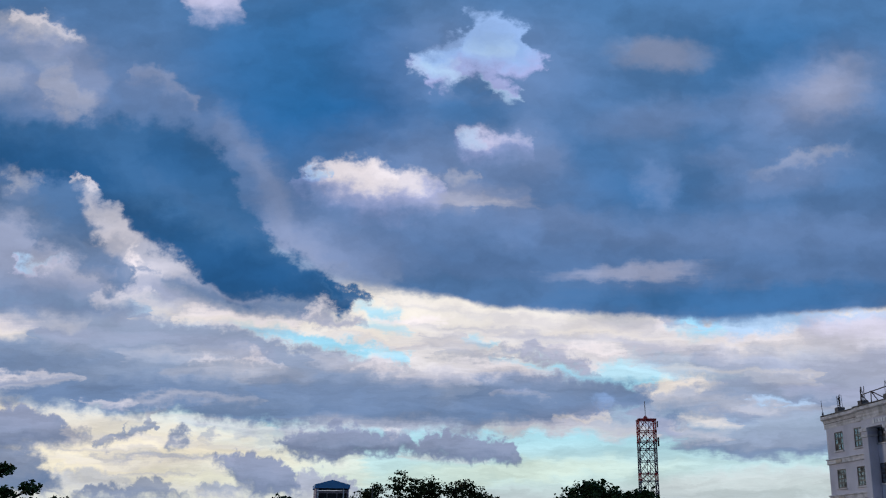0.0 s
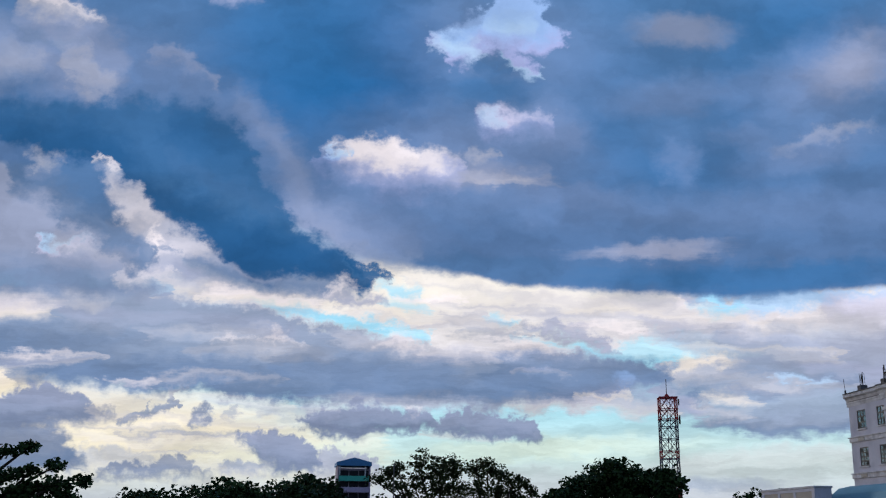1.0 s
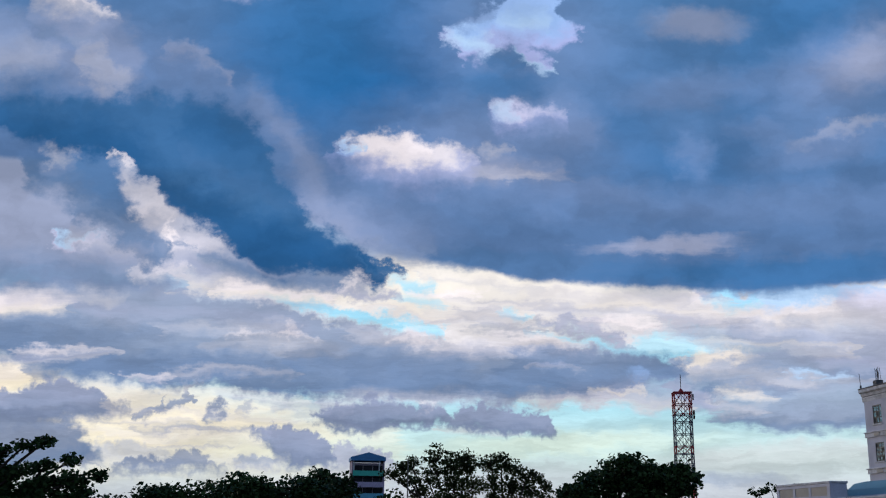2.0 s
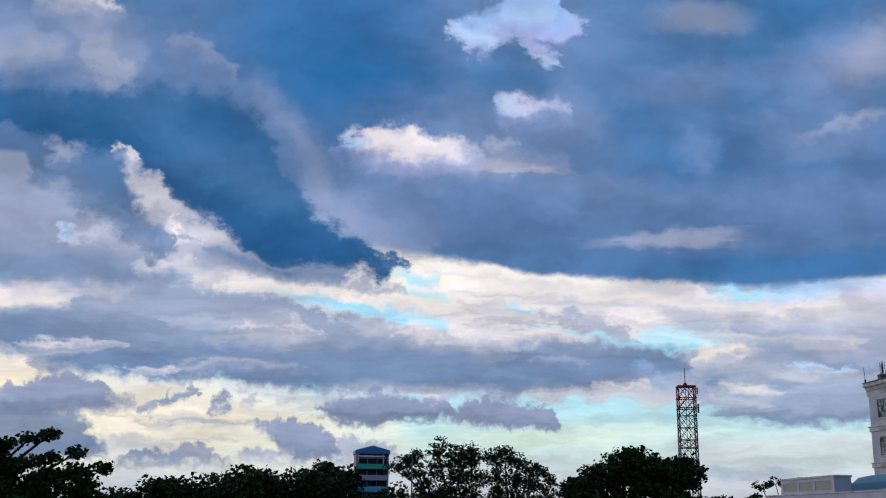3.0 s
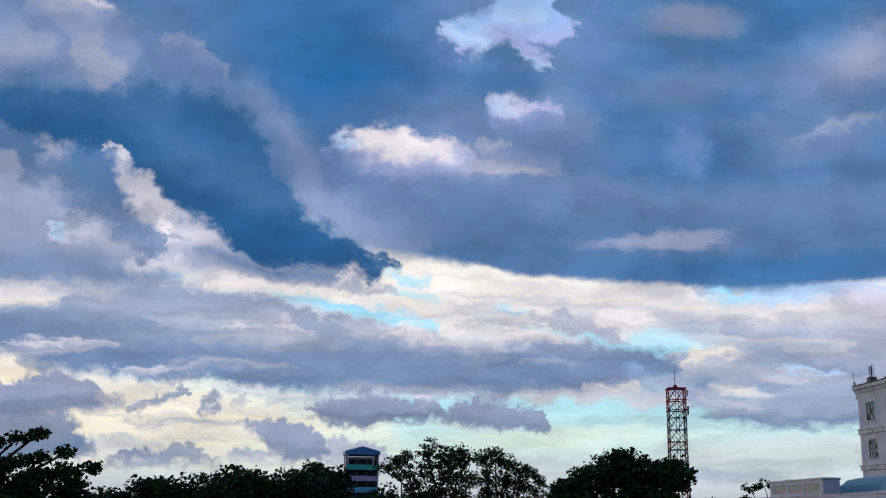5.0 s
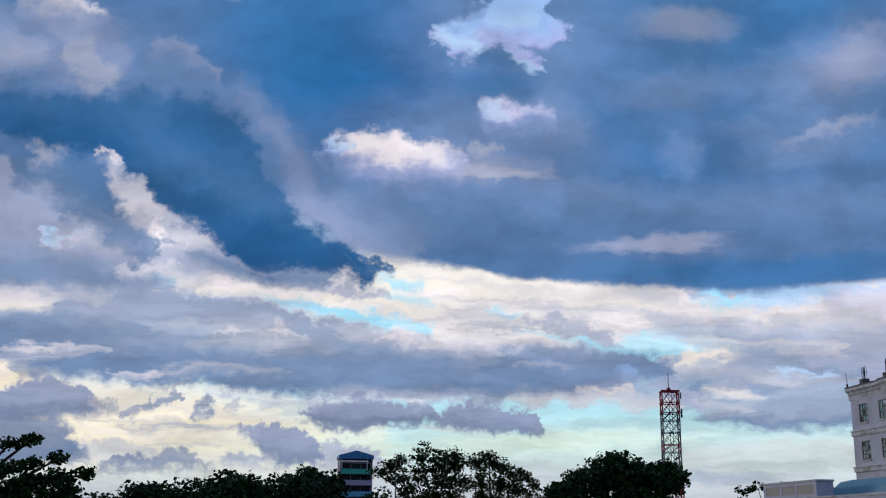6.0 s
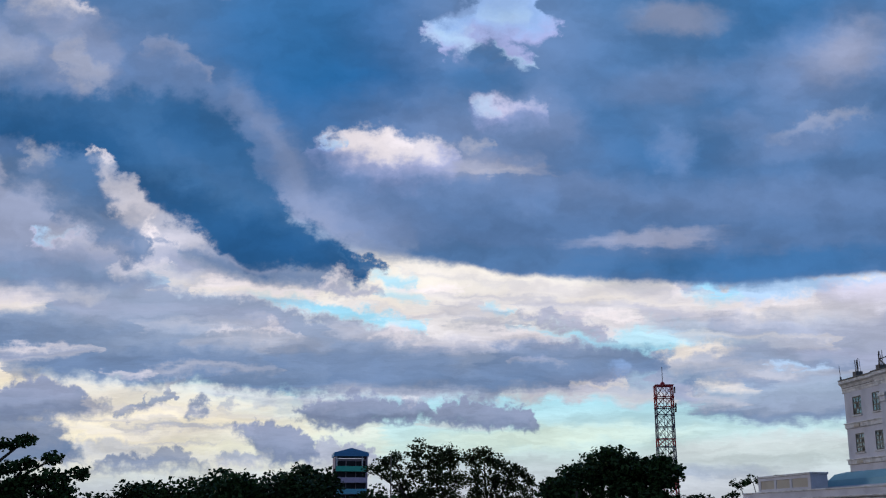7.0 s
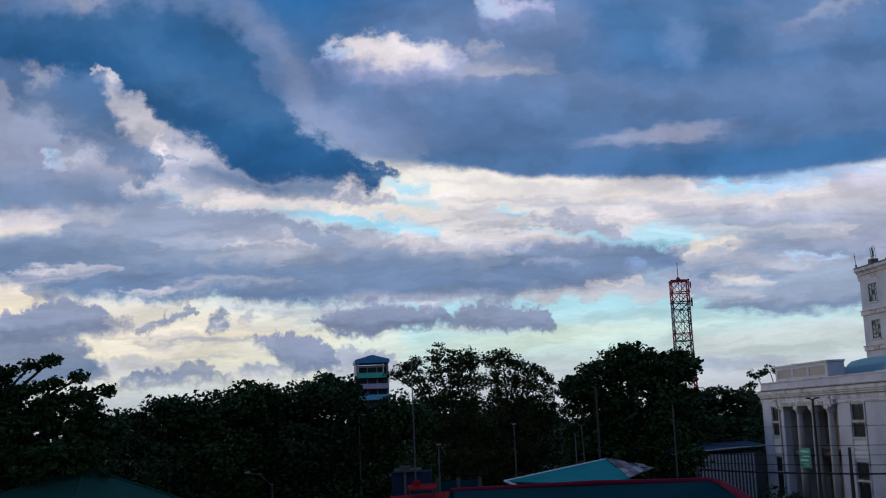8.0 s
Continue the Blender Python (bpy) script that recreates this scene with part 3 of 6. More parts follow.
bank([(-5.2, 5.64, 5.4), (-4.45, 5.81, 5.29), (-3.87, 5.75, 5.35)], "cyan_white", "gap_blue", (0.2, 0.3), 0.8, "rag")
bank([(2.2, 5.81, 5.58), (3.06, 5.93, 5.46), (3.5, 5.75, 5.52)], "light_grey", "light_grey", (0.36, 0.49), 0.53, "rag")
bank([(4.22, 4.31, 4.13), (5.09, 4.42, 4.08), (6.24, 4.25, 4.1)], "light_grey", "lilac", (0.18, 0.42), 0.44, "streak")
# diagonal dark bank
bank([(-27.28, 8.41, 7.08), (-22.66, 8.41, 6.85), (-20.93, 8.35, 6.21), (-19.48, 8.24, 5.58), (-17.17, 8.35, 5.29), (-15.43, 8.53, 4.71), (-14.28, 8.41, 3.44), (-13.41, 8.24, 2.63), (-12.25, 8.12, 1.99), (-11.1, 7.95, 1.07), (-9.94, 7.25, 0.26), (-8.96, 5.93, -0.66), (-8.06, 4.08, -0.84), (-6.91, 2.57, -0.61), (-5.9, 1.65, -0.66), (-5.03, 0.95, -0.78), (-4.16, 0.78, -1.07), (-3.58, 0.49, -1.36), (-2.89, -0.14, -1.47), (-2.43, -0.66, -0.95)], "dark_mid", "dark", (0.51, 0.35), 0.97, "rag")
bank([(-20.93, 7.08, 6.1), (-18.9, 7.37, 5.52), (-16.3, 7.08, 5.17), (-15.15, 6.1, 5.17)], "dark", "dark", (1.11, 0.71), 0.7, "soft")
bank([(-13.12, 7.69, 5.95), (-11.39, 7.66, 5.23), (-9.94, 6.79, 4.94), (-9.08, 5.81, 4.65)], "dark", "dark", (1.21, 1.32), 0.7, "soft")
bank([(-12.83, 5.81, 5.17), (-11.1, 5.93, 4.08), (-9.08, 5.17, 3.21), (-7.63, 3.5, 2.34)], "dark_mid", "mid_blue", (1.01, 1.11), 0.5, "soft")
bank([(-13.99, 3.5, 2.77), (-11.68, 3.21, 1.3), (-9.94, 2.63, 0.2), (-8.79, 2.05, -0.61), (-7.05, 1.88, -0.55), (-5.32, 0.84, -0.61), (-3.87, 0.46, -0.84)], "dark", "dark", (1.11, 0.46), 0.85, "rag")
bank([(-9.94, 1.19, -0.26), (-8.5, 1.76, -0.61), (-6.47, 1.3, -0.49), (-4.74, 0.49, -0.43)], "deep_dark", "deep_dark", (1.21, 1.01), 0.6, "soft")
bank([(-4.16, 0.66, 0.03), (-3.53, 0.46, -0.61), (-2.89, -0.03, -0.61), (-2.25, -0.43, -0.9), (-1.91, -0.72, -0.84)], "dark", "dark_mid", (0.25, 0.25), 0.9, "rag")
bank([(-3.93, -0.61, -1.07), (-3.24, -0.84, -1.47), (-2.66, -1.24, -1.5)], "dark", "dark_mid", (0.25, 0.3), 0.9, "rag")
bank([(-3.12, 0.14, -0.14), (-2.66, -0.26, -0.55), (-2.2, -0.49, -0.72), (-1.79, -0.78, -0.9)], "dark_mid", "dark_mid", (0.15, 0.15), 0.8, "rag")
bank([(-2.72, -0.84, -1.01), (-2.31, -0.61, -0.84), (-2.02, -0.49, -0.64)], "dark_mid", "dark_mid", (0.1, 0.15), 0.7, "rag")
bank([(-20.06, 5.29, 5), (-19.63, 5.64, 4.71), (-19.05, 5.4, 4.77), (-18.61, 5.06, 4.88)], "light_grey", "lilac_grey", (0.55, 0.73), 0.48, "rag")
bank([(-16.99, 5.29, 5.06), (-16.47, 5.52, 5.17), (-15.95, 5, 4.48), (-15.43, 4.83, 4.54)], "white", "light_grey", (0.18, 0.3), 0.57, "rag")
# grey shelf and tufts under the bank
bank([(-12.25, 0.32, -0.2), (-10.52, 0.2, -0.84), (-8.79, -0.61, -1.19), (-6.47, -0.61, -1.53), (-4.74, -0.72, -1.71), (-3.87, -1.13, -1.59)], "mid_grey", "low_grey", (0.4, 0.3), 0.9, "soft")
bank([(-5.32, -1.24, -1.53), (-4.16, -1.42, -1.94), (-2.72, -1.71, -2.23), (-1.79, -2.11, -2.28)], "lilac_grey", "lilac_grey", (0.25, 0.25), 0.79, "rag")
bank([(-5.14, -1.47, -1.71), (-4.68, -1.07, -1.65), (-4.02, -0.78, -1.36), (-3.58, -0.95, -1.19)], "white", "light_grey", (0.3, 0.36), 0.62, "rag")
bank([(-9.83, -0.14, -0.26), (-9.08, -0.55, -0.69), (-8.21, -0.84, -0.95), (-7.34, -0.72, -0.84)], "lilac_grey", "lilac_grey", (0.09, 0.12), 0.48, "faint")
# cumulus low in the west
bank([(-18.9, -9.51, -10.38), (-16.88, -9.22, -10.49), (-15.15, -9.28, -10.38), (-13.99, -9.57, -10.26)], "haze", "haze", (0.27, 1.04), 0.8, "puff")
bank([(-26.13, -7.02, -8.5), (-22.66, -6.85, -8.5), (-21.5, -6.68, -8.5), (-20.87, -6.33, -8.5), (-20.06, -6.1, -8.5), (-19.34, -5.93, -8.35), (-18.32, -6.21, -8.12), (-17.4, -6.73, -7.95), (-16.71, -7.2, -7.86), (-15.84, -7.54, -7.75)], "lilac_low", "low_blue", (0.2, 0.47), 0.97, "puff")
bank([(-26.13, -7.49, -10.72), (-22.66, -7.72, -10.72), (-20.93, -7.89, -10.72), (-19.48, -8.06, -10.55), (-18.61, -8.58, -10.38), (-17.89, -9.16, -10.14), (-17.17, -9.74, -10.03)], "low_blue", "mid_dark", (0.46, 0.51), 0.95, "rag")
bank([(-22.08, -7.2, -7.83), (-19.77, -6.91, -8.01), (-18.04, -7.2, -7.83), (-16.3, -7.54, -7.69)], "low_blue", "low_dark", (0.71, 0.4), 0.7, "soft")
bank([(-19.13, -10.26, -10.38), (-18.32, -9.91, -10.43), (-17.4, -10.26, -10.38)], "low_blue", "low_blue", (0.16, 0.26), 0.85, "puff")
bank([(-16.73, -10.49, -10.72), (-15.72, -10.09, -10.78), (-15.09, -9.8, -10.78), (-14.22, -10.09, -10.78), (-13.7, -9.91, -10.78), (-13.06, -9.57, -10.78), (-12.2, -9.8, -10.72), (-11.53, -10.26, -10.72), (-10.81, -10.49, -10.67)], "low_blue", "low_blue", (0.16, 0.47), 0.92, "puff")
bank([(-10.52, -10.26, -10.49), (-9.94, -9.86, -10.55), (-9.08, -10.03, -10.55), (-8.21, -10.09, -10.55)], "low_grey", "lilac_grey", (0.16, 0.42), 0.85, "puff")
bank([(-5.75, -10.32, -10.9), (-5.26, -9.57, -10.95), (-4.68, -9.34, -10.95), (-4.02, -9.62, -10.95), (-3.35, -9.39, -10.95), (-2.6, -9.86, -10.95), (-2.14, -10.32, -10.9)], "lilac_grey", "haze", (0.16, 0.73), 0.81, "puff")
bank([(-9.65, -8.7, -8.82), (-9.13, -8.47, -9.05), (-8.5, -8.41, -9.51), (-7.98, -8.47, -10.38), (-7.05, -8.58, -10.55), (-6.42, -8.7, -10.61), (-5.9, -9.1, -10.55), (-5.43, -9.68, -10.49), (-5.14, -10.2, -10.38)], "lilac_low", "low_blue", (0.16, 0.31), 0.96, "puff")
bank([(-8.21, -9.51, -10.38), (-7.05, -9.39, -10.49), (-5.75, -9.91, -10.43)], "low_blue", "low_dark", (0.71, 0.4), 0.6, "soft")
bank([(-0.12, -8.64, -8.93), (1.62, -8.7, -9.1), (3.93, -8.82, -9.08)], "haze_warm", "haze_warm", (0.25, 0.25), 0.7, "streak")
bank([(-6.59, -8.01, -8.12), (-5.95, -7.66, -8.3), (-5.32, -7.25, -8.7), (-4.45, -7.4, -8.82), (-3.58, -7.14, -8.87), (-2.72, -7.14, -8.64), (-1.85, -7.31, -8.53), (-1.13, -7.54, -8.56), (-0.55, -7.31, -8.64), (0.12, -7.49, -8.41), (0.58, -7.83, -8.12)], "lilac_low", "low_blue", (0.16, 0.26), 0.97, "puff")
bank([(-5.9, -7.95, -8.35), (-4.16, -7.83, -8.76), (-2.72, -7.83, -8.58), (-0.98, -7.95, -8.47), (0.03, -8.01, -8.3)], "low_blue", "low_dark", (0.71, 0.35), 0.75, "soft")
bank([(-1.33, -7.49, -7.6), (-0.92, -7.25, -7.66), (-0.46, -7.37, -7.54)], "white", "light_grey", (0.18, 0.24), 0.48, "rag")
bank([(0.17, -8.18, -8.41), (0.87, -7.83, -8.58), (1.68, -7.54, -8.76), (2.54, -7.4, -8.87), (3.41, -7.54, -8.93), (4.22, -7.83, -8.87), (4.97, -7.72, -8.93), (5.61, -8.01, -8.99), (6.01, -8.53, -8.93)], "lilac_low", "low_blue", (0.16, 0.26), 0.97, "puff")
bank([(1.04, -8.12, -8.58), (2.77, -8.06, -8.82), (4.8, -8.24, -8.82), (5.66, -8.47, -8.82)], "low_blue", "low_dark", (0.71, 0.35), 0.65, "soft")
bank([(-15.38, -7.83, -8.18), (-14.91, -7.43, -8.18), (-14.45, -7.2, -8.01), (-14.22, -6.73, -7.72), (-13.87, -7.2, -7.66), (-13.3, -7.14, -7.77), (-12.78, -6.56, -7.49), (-12.37, -6.16, -6.62)], "low_grey", "low_blue", (0.25, 0.25), 0.9, "torn")
bank([(-12.08, -7.95, -8.18), (-11.56, -7.54, -8.12), (-11.1, -7.31, -7.89), (-10.69, -7.31, -7.54)], "low_blue", "low_grey", (0.2, 0.25), 0.9, "rag")
bank([(-10.06, -7.54, -7.95), (-9.77, -7.31, -7.89), (-9.54, -7.31, -7.6)], "low_grey", "lilac_grey", (0.2, 0.25), 0.55, "rag")
bank([(-8.56, -7.49, -7.66), (-8.06, -7.31, -7.72), (-7.63, -7.49, -7.66)], "low_grey", "lilac_grey", (0.2, 0.25), 0.45, "rag")
bank([(-16.01, -8.58, -8.7), (-13.99, -8.53, -8.82), (-11.1, -8.7, -8.93), (-8.21, -8.7, -8.93)], "low_grey", "lilac_grey", (0.15, 0.25), 0.8, "streak")
bank([(-17.75, -8.12, -8.24), (-15.15, -8.18, -8.41), (-12.83, -8.3, -8.44)], "light_grey", "lilac_grey", (0.18, 0.24), 0.53, "streak")
bank([(-14.28, -9.45, -9.54), (-12.54, -9.45, -9.62), (-10.23, -9.48, -9.6)], "lilac_grey", "lilac_grey", (0.1, 0.15), 0.53, "streak")
bank([(-16.88, -7.2, -7.54), (-15.15, -6.79, -7.14), (-13.12, -6.45, -6.85), (-10.52, -6.56, -6.91), (-7.05, -7.2, -7.54)], "warm_white", "warm_white", (0.36, 0.49), 0.5, "streak")
bank([(-17.17, -7.6, -7.72), (-14.57, -7.49, -7.77), (-12.25, -7.83, -8.01), (-9.36, -8.01, -8.18), (-6.47, -8.18, -8.35)], "lilac_grey", "light_grey", (0.2, 0.3), 0.48, "streak")
bank([(-13.99, -8.99, -9.1), (-11.1, -9.1, -9.34), (-8.79, -9.22, -9.39)], "light_grey", "haze_warm", (0.24, 0.36), 0.53, "streak")
bank([(-18.32, -8.58, -8.76), (-16.01, -8.7, -8.99), (-13.12, -9.1, -9.34)], "haze_warm", "light_grey", (0.2, 0.3), 0.5, "streak")
bank([(-11.1, -6.79, -6.97), (-8.79, -7.2, -7.49), (-6.47, -7.49, -7.77), (-4.74, -7.6, -7.83)], "light_grey", "lilac_grey", (0.3, 0.42), 0.53, "streak")
bank([(-13.99, -9.8, -10.09), (-11.1, -10.03, -10.38), (-7.63, -10.26, -10.55)], "haze", "haze", (0.4, 0.51), 0.6, "soft")
# clouds to here
close_layer()
wn, wl = world.node_tree.nodes, world.node_tree.links
sky_now[0] = clear_sky
for g, _ in layers:
    n = wn.new("ShaderNodeGroup")
    n.node_tree = g
    wl.new(sky_now[0], n.inputs[0])
    for i, key in enumerate(AT):
        wl.new(AT[key], n.inputs[i + 1])
    sky_now[0] = n.outputs[0]

# relief inside the banks: small puffs, and long streaks lower down
puff = wnoise(wvec("ADD", wvec("MULTIPLY", flat, (0.6, 1.0, 0.0)), wvec("MULTIPLY", shift2, (0.5, 0.5, 0.0))), 0.30, 7, 0.56, 0)
streak = wnoise(wvec("MULTIPLY", streak_at, (0.22, 1.0, 0.0)), 0.9, 8, 0.62, 0)
low = wstep(v, -1.0, -3.5, 0.0, 1.0)
relief_up = wstep(puff, 0.28, 0.72, 0.80, 1.20)
relief_low = wstep(streak, 0.25, 0.75, 0.82, 1.22)
mixed = wmath("MULTIPLY_ADD", wmath("SUBTRACT", relief_low, relief_up), low, relief_up)
grey3 = wn.new("ShaderNodeCombineColor")
for i in range(3):
    feed(grey3.inputs[i], mixed)
front = wmix(1.0, wmix(1.0, sky_now[0], grey3.outputs[0], "MULTIPLY"), (0.985, 1.0, 0.962, 1.0), "MULTIPLY")

nishita = wn.new("ShaderNodeTexSky")
nishita.sky_type, nishita.sun_disc = "NISHITA", False
nishita.sun_elevation, nishita.sun_rotation = radians(8), radians(-52)
nishita_dim = wmix(1.0, nishita.outputs[0], (0.10, 0.10, 0.10, 1), "MULTIPLY")
deck_noise = wstep(wnoise(ray_dir, 2.5, 6, 0.6, 0), 0.35, 0.65, 0.0, 1.0)
overcast = wmix(deck_noise, srgb(80, 104, 142), srgb(125, 145, 178))
around = wmix(0.85, nishita_dim, overcast)
full = wmix(wstep(depth, 0.55, 0.78, 0.0, 1.0), around, front)
bg = wn.new("ShaderNodeBackground")
wl.new(full, bg.inputs[0])
bg.inputs[1].default_value = 1.0
world.cycles.sampling_method, world.cycles.sample_map_resolution = "MANUAL", 512
wl.new(bg.outputs[0], wn.new("ShaderNodeOutputWorld").inputs[0])

# the sun, low in the west behind the cloud
sun = new("sun", bpy.data.lights.new("sun", "SUN"))
sun.data.energy, sun.data.angle, sun.data.color = 0.6, radians(15), (1.0, 0.88, 0.78)
sun.matrix_world = look((-79, 61, 14), (0, 0, 0))

# ---- materials ----
def material(name, colour, rough=0.7, vary=0.25, grain=3.0, bump=0.2, metal=0.0, stain=None, stain_scale=0.5, per_object=0.0, gloss=0.5):
    m = bpy.data.materials.new(name)
    m.use_nodes = True
    n, l = m.node_tree.nodes, m.node_tree.links
    b = n["Principled BSDF"]
    co = n.new("ShaderNodeTexCoord").outputs["Object"]

    def tex(scale, detail):
        t = n.new("ShaderNodeTexNoise")
        l.new(co, t.inputs["Vector"])
        t.inputs["Scale"].default_value, t.inputs["Detail"].default_value = scale, detail
        return t.outputs[0]

    def mix(fac, a, c, blend="MIX"):
        q = n.new("ShaderNodeMix")
        q.data_type, q.blend_type = "RGBA", blend
        for s, val in ((q.inputs[0], fac), (q.inputs[6], a), (q.inputs[7], c)):
            if hasattr(val, "is_linked"):
                l.new(val, s)
            else:
                s.default_value = val
        return q.outputs[2]

    def spread(val, lo, hi, a=0.35, c=0.65):
        r = n.new("ShaderNodeMapRange")
        l.new(val, r.inputs[0])
        for i, x in enumerate((a, c, lo, hi)):
            r.inputs[i + 1].default_value = x
        return r.outputs[0]

    fine = tex(grain * 6, 6)
    big = tex(stain_scale, 5)
    base = (*colour, 1)
    dark = (*[c * (1 - vary) for c in colour], 1)
    light = (*[min(1, c * (1 + vary * 0.6)) for c in colour], 1)
    col = mix(spread(fine, 0, 1), dark, light)
    col = mix(spread(big, 0, 0.75, 0.45, 0.7), col, (*(stain or [c * (1 - vary) for c in colour]), 1))
    if per_object:
        info = n.new("ShaderNodeObjectInfo")
        hue = n.new("ShaderNodeHueSaturation")
        l.new(spread(info.outputs["Random"], 1 - per_object, 1 + per_object, 0, 1), hue.inputs["Value"])
        l.new(col, hue.inputs["Color"])
        col = hue.outputs[0]
    l.new(col, b.inputs["Base Color"])
    l.new(spread(big, max(0.02, rough - 0.1), min(1, rough + 0.1)), b.inputs["Roughness"])
    b.inputs["Metallic"].default_value = metal
    b.inputs["Specular IOR Level"].default_value = gloss
    if bump:
        bp = n.new("ShaderNodeBump")
        bp.inputs["Strength"].default_value, bp.inputs["Distance"].default_value = bump, 0.02
        l.new(fine, bp.inputs["Height"])
        l.new(bp.outputs[0], b.inputs["Normal"])
    return m


def leaf_material(name, a, c):
    m = bpy.data.materials.new(name)
    m.use_nodes = True
    n, l = m.node_tree.nodes, m.node_tree.links
    b = n["Principled BSDF"]
    g = n.new("ShaderNodeNewGeometry")
    q = n.new("ShaderNodeMix")
    q.data_type = "RGBA"
    l.new(g.outputs["Random Per Island"], q.inputs[0])
    q.inputs[6].default_value, q.inputs[7].default_value = (*a, 1), (*c, 1)
    l.new(q.outputs[2], b.inputs["Base Color"])
    b.inputs["Roughness"].default_value = 0.6
    b.inputs["Specular IOR Level"].default_value = 0.2
    return m


M_WHITE = material("white_stucco", (0.66, 0.65, 0.73), 0.85, 0.12, 2, 0.3, stain=(0.46, 0.45, 0.52), stain_scale=0.35)
M_TRIM = material("painted_moulding", (0.70, 0.68, 0.70), 0.8, 0.2, 3, 0.2, stain=(0.30, 0.28, 0.28), stain_scale=1.2)
M_BEIGE = material("beige_render", (0.54, 0.48, 0.41), 0.85, 0.15, 3, 0.3)
M_COLUMN = material("stone_column", (0.55, 0.50, 0.48), 0.8, 0.15, 3, 0.3)
M_FRAME = material("dark_window_frame", (0.03, 0.025, 0.025), 0.5, 0.2, 4, 0.1)
M_CONC = material("bare_concrete", (0.16, 0.15, 0.15), 0.9, 0.3, 4, 0.5)
M_STEEL = material("rusted_steel", (0.10, 0.07, 0.06), 0.7, 0.4, 8, 0.3, metal=0.3)
M_INNER = material("dim_interior_plaster", (0.12, 0.11, 0.11), 0.9, 0.2, 2, 0.1)
M_TEALROOF = material("pale_teal_sheet_roof", (0.20, 0.38, 0.45), 0.7, 0.12, 2, 0.1, stain_scale=0.3)
M_RED = material("red_tower_paint", (0.46, 0.03, 0.04), 0.6, 0.2, 6, 0.2, stain=(0.4, 0.04, 0.03), stain_scale=0.8)
M_PALE = material("white_tower_paint", (0.11, 0.12, 0.17), 0.6, 0.25, 6, 0.2, stain=(0.14, 0.08, 0.07), stain_scale=0.8)
M_BARK = material("dark_bark", (0.07, 0.05, 0.04), 0.95, 0.4, 6, 0.9)
M_LEAF_A = leaf_material("dark_broad_leaf", (0.014, 0.036, 0.010), (0.046, 0.090, 0.022))
M_LEAF_B = leaf_material("olive_leaf", (0.022, 0.034, 0.010), (0.066, 0.080, 0.022))
M_LEAF_C = leaf_material("deep_leaf", (0.012, 0.028, 0.009), (0.034, 0.066, 0.018))
M_GROUND = material("dry_ground", (0.07, 0.065, 0.05), 0.95, 0.35, 1, 0.6, stain=(0.03, 0.045, 0.02), stain_scale=0.08)
M_ROAD = material("asphalt", (0.05, 0.05, 0.052), 0.9, 0.25, 8, 0.5, stain_scale=0.3)
M_KERB = material("kerb_concrete", (0.28, 0.27, 0.26), 0.9, 0.2, 4, 0.4)
M_GREENROOF = material("dark_green_sheet", (0.010, 0.075, 0.062), 0.75, 0.25, 3, 0.2, stain=(0.014, 0.055, 0.045), stain_scale=0.6, gloss=0.12)
M_TEAL = material("teal_sheet", (0.015, 0.27, 0.29), 0.75, 0.2, 3, 0.2, stain=(0.015, 0.19, 0.21), stain_scale=0.6, gloss=0.1)
M_DARKTEAL = material("deep_teal_sheet", (0.004, 0.05, 0.065), 0.85, 0.2, 3, 0.2, stain_scale=0.4, gloss=0.03)
M_CRIMSON = material("crimson_fascia", (0.20, 0.005, 0.03), 0.7, 0.2, 4, 0.1, gloss=0.15)
M_RUST = material("patched_rusty_sheet", (0.20, 0.11, 0.12), 0.7, 0.4, 4, 0.3, stain=(0.42, 0.44, 0.5), stain_scale=1.5, per_object=0.75)
M_GALV = material("galvanised_pole", (0.12, 0.12, 0.115), 0.7, 0.2, 6, 0.1, metal=0.2)
M_WOODPOLE = material("grey_wood_pole", (0.07, 0.06, 0.055), 0.9, 0.3, 6, 0.5)
M_CABLE = material("black_cable", (0.012, 0.012, 0.013), 0.6, 0.2, 6, 0.0)
M_BLUEWALL = material("blue_painted_wall", (0.008, 0.02, 0.065), 0.8, 0.2, 3, 0.2)
M_SHEDROOF = material("dull_blue_sheet", (0.03, 0.06, 0.12), 0.8, 0.25, 3, 0.2, gloss=0.1)
M_DARKWALL = material("dim_block_wall", (0.10, 0.10, 0.11), 0.9, 0.3, 3, 0.3)
M_REDTARP = material("red_tarpaulin", (0.42, 0.008, 0.014), 0.8, 0.3, 3, 0.2, stain=(0.12, 0.01, 0.02), stain_scale=1.5, gloss=0.1)
M_YELLOW = material("yellow_plastic", (0.45, 0.30, 0.03), 0.5, 0.2, 3, 0.1)
M_SIGN = material("green_banner", (0.03, 0.35, 0.25), 0.7, 0.1, 3, 0.1)
M_SIGNINK = material("pale_banner_print", (0.55, 0.70, 0.62), 0.7, 0.1, 3, 0.0)
M_LETTER = material("white_raised_letters", (0.80, 0.80, 0.82), 0.6, 0.1, 3, 0.0)
M_BLOCKWALL = material("pinkish_tower_wall", (0.50, 0.40, 0.46), 0.85, 0.2, 1, 0.2)
M_BLOCKBLUE = material("blue_gable_sheet", (0.07, 0.28, 0.58), 0.6, 0.15, 1, 0.1)
M_BLOCKGREEN = material("green_balcony_paint", (0.08, 0.60, 0.46), 0.8, 0.15, 1, 0.1)
M_BLOCKLILAC = material("lilac_balcony_paint", (0.58, 0.48, 0.66), 0.8, 0.15, 1, 0.1)
M_BLOCKSKY = material("sky_blue_balcony_paint", (0.18, 0.55, 0.75), 0.8, 0.15, 1, 0.1)
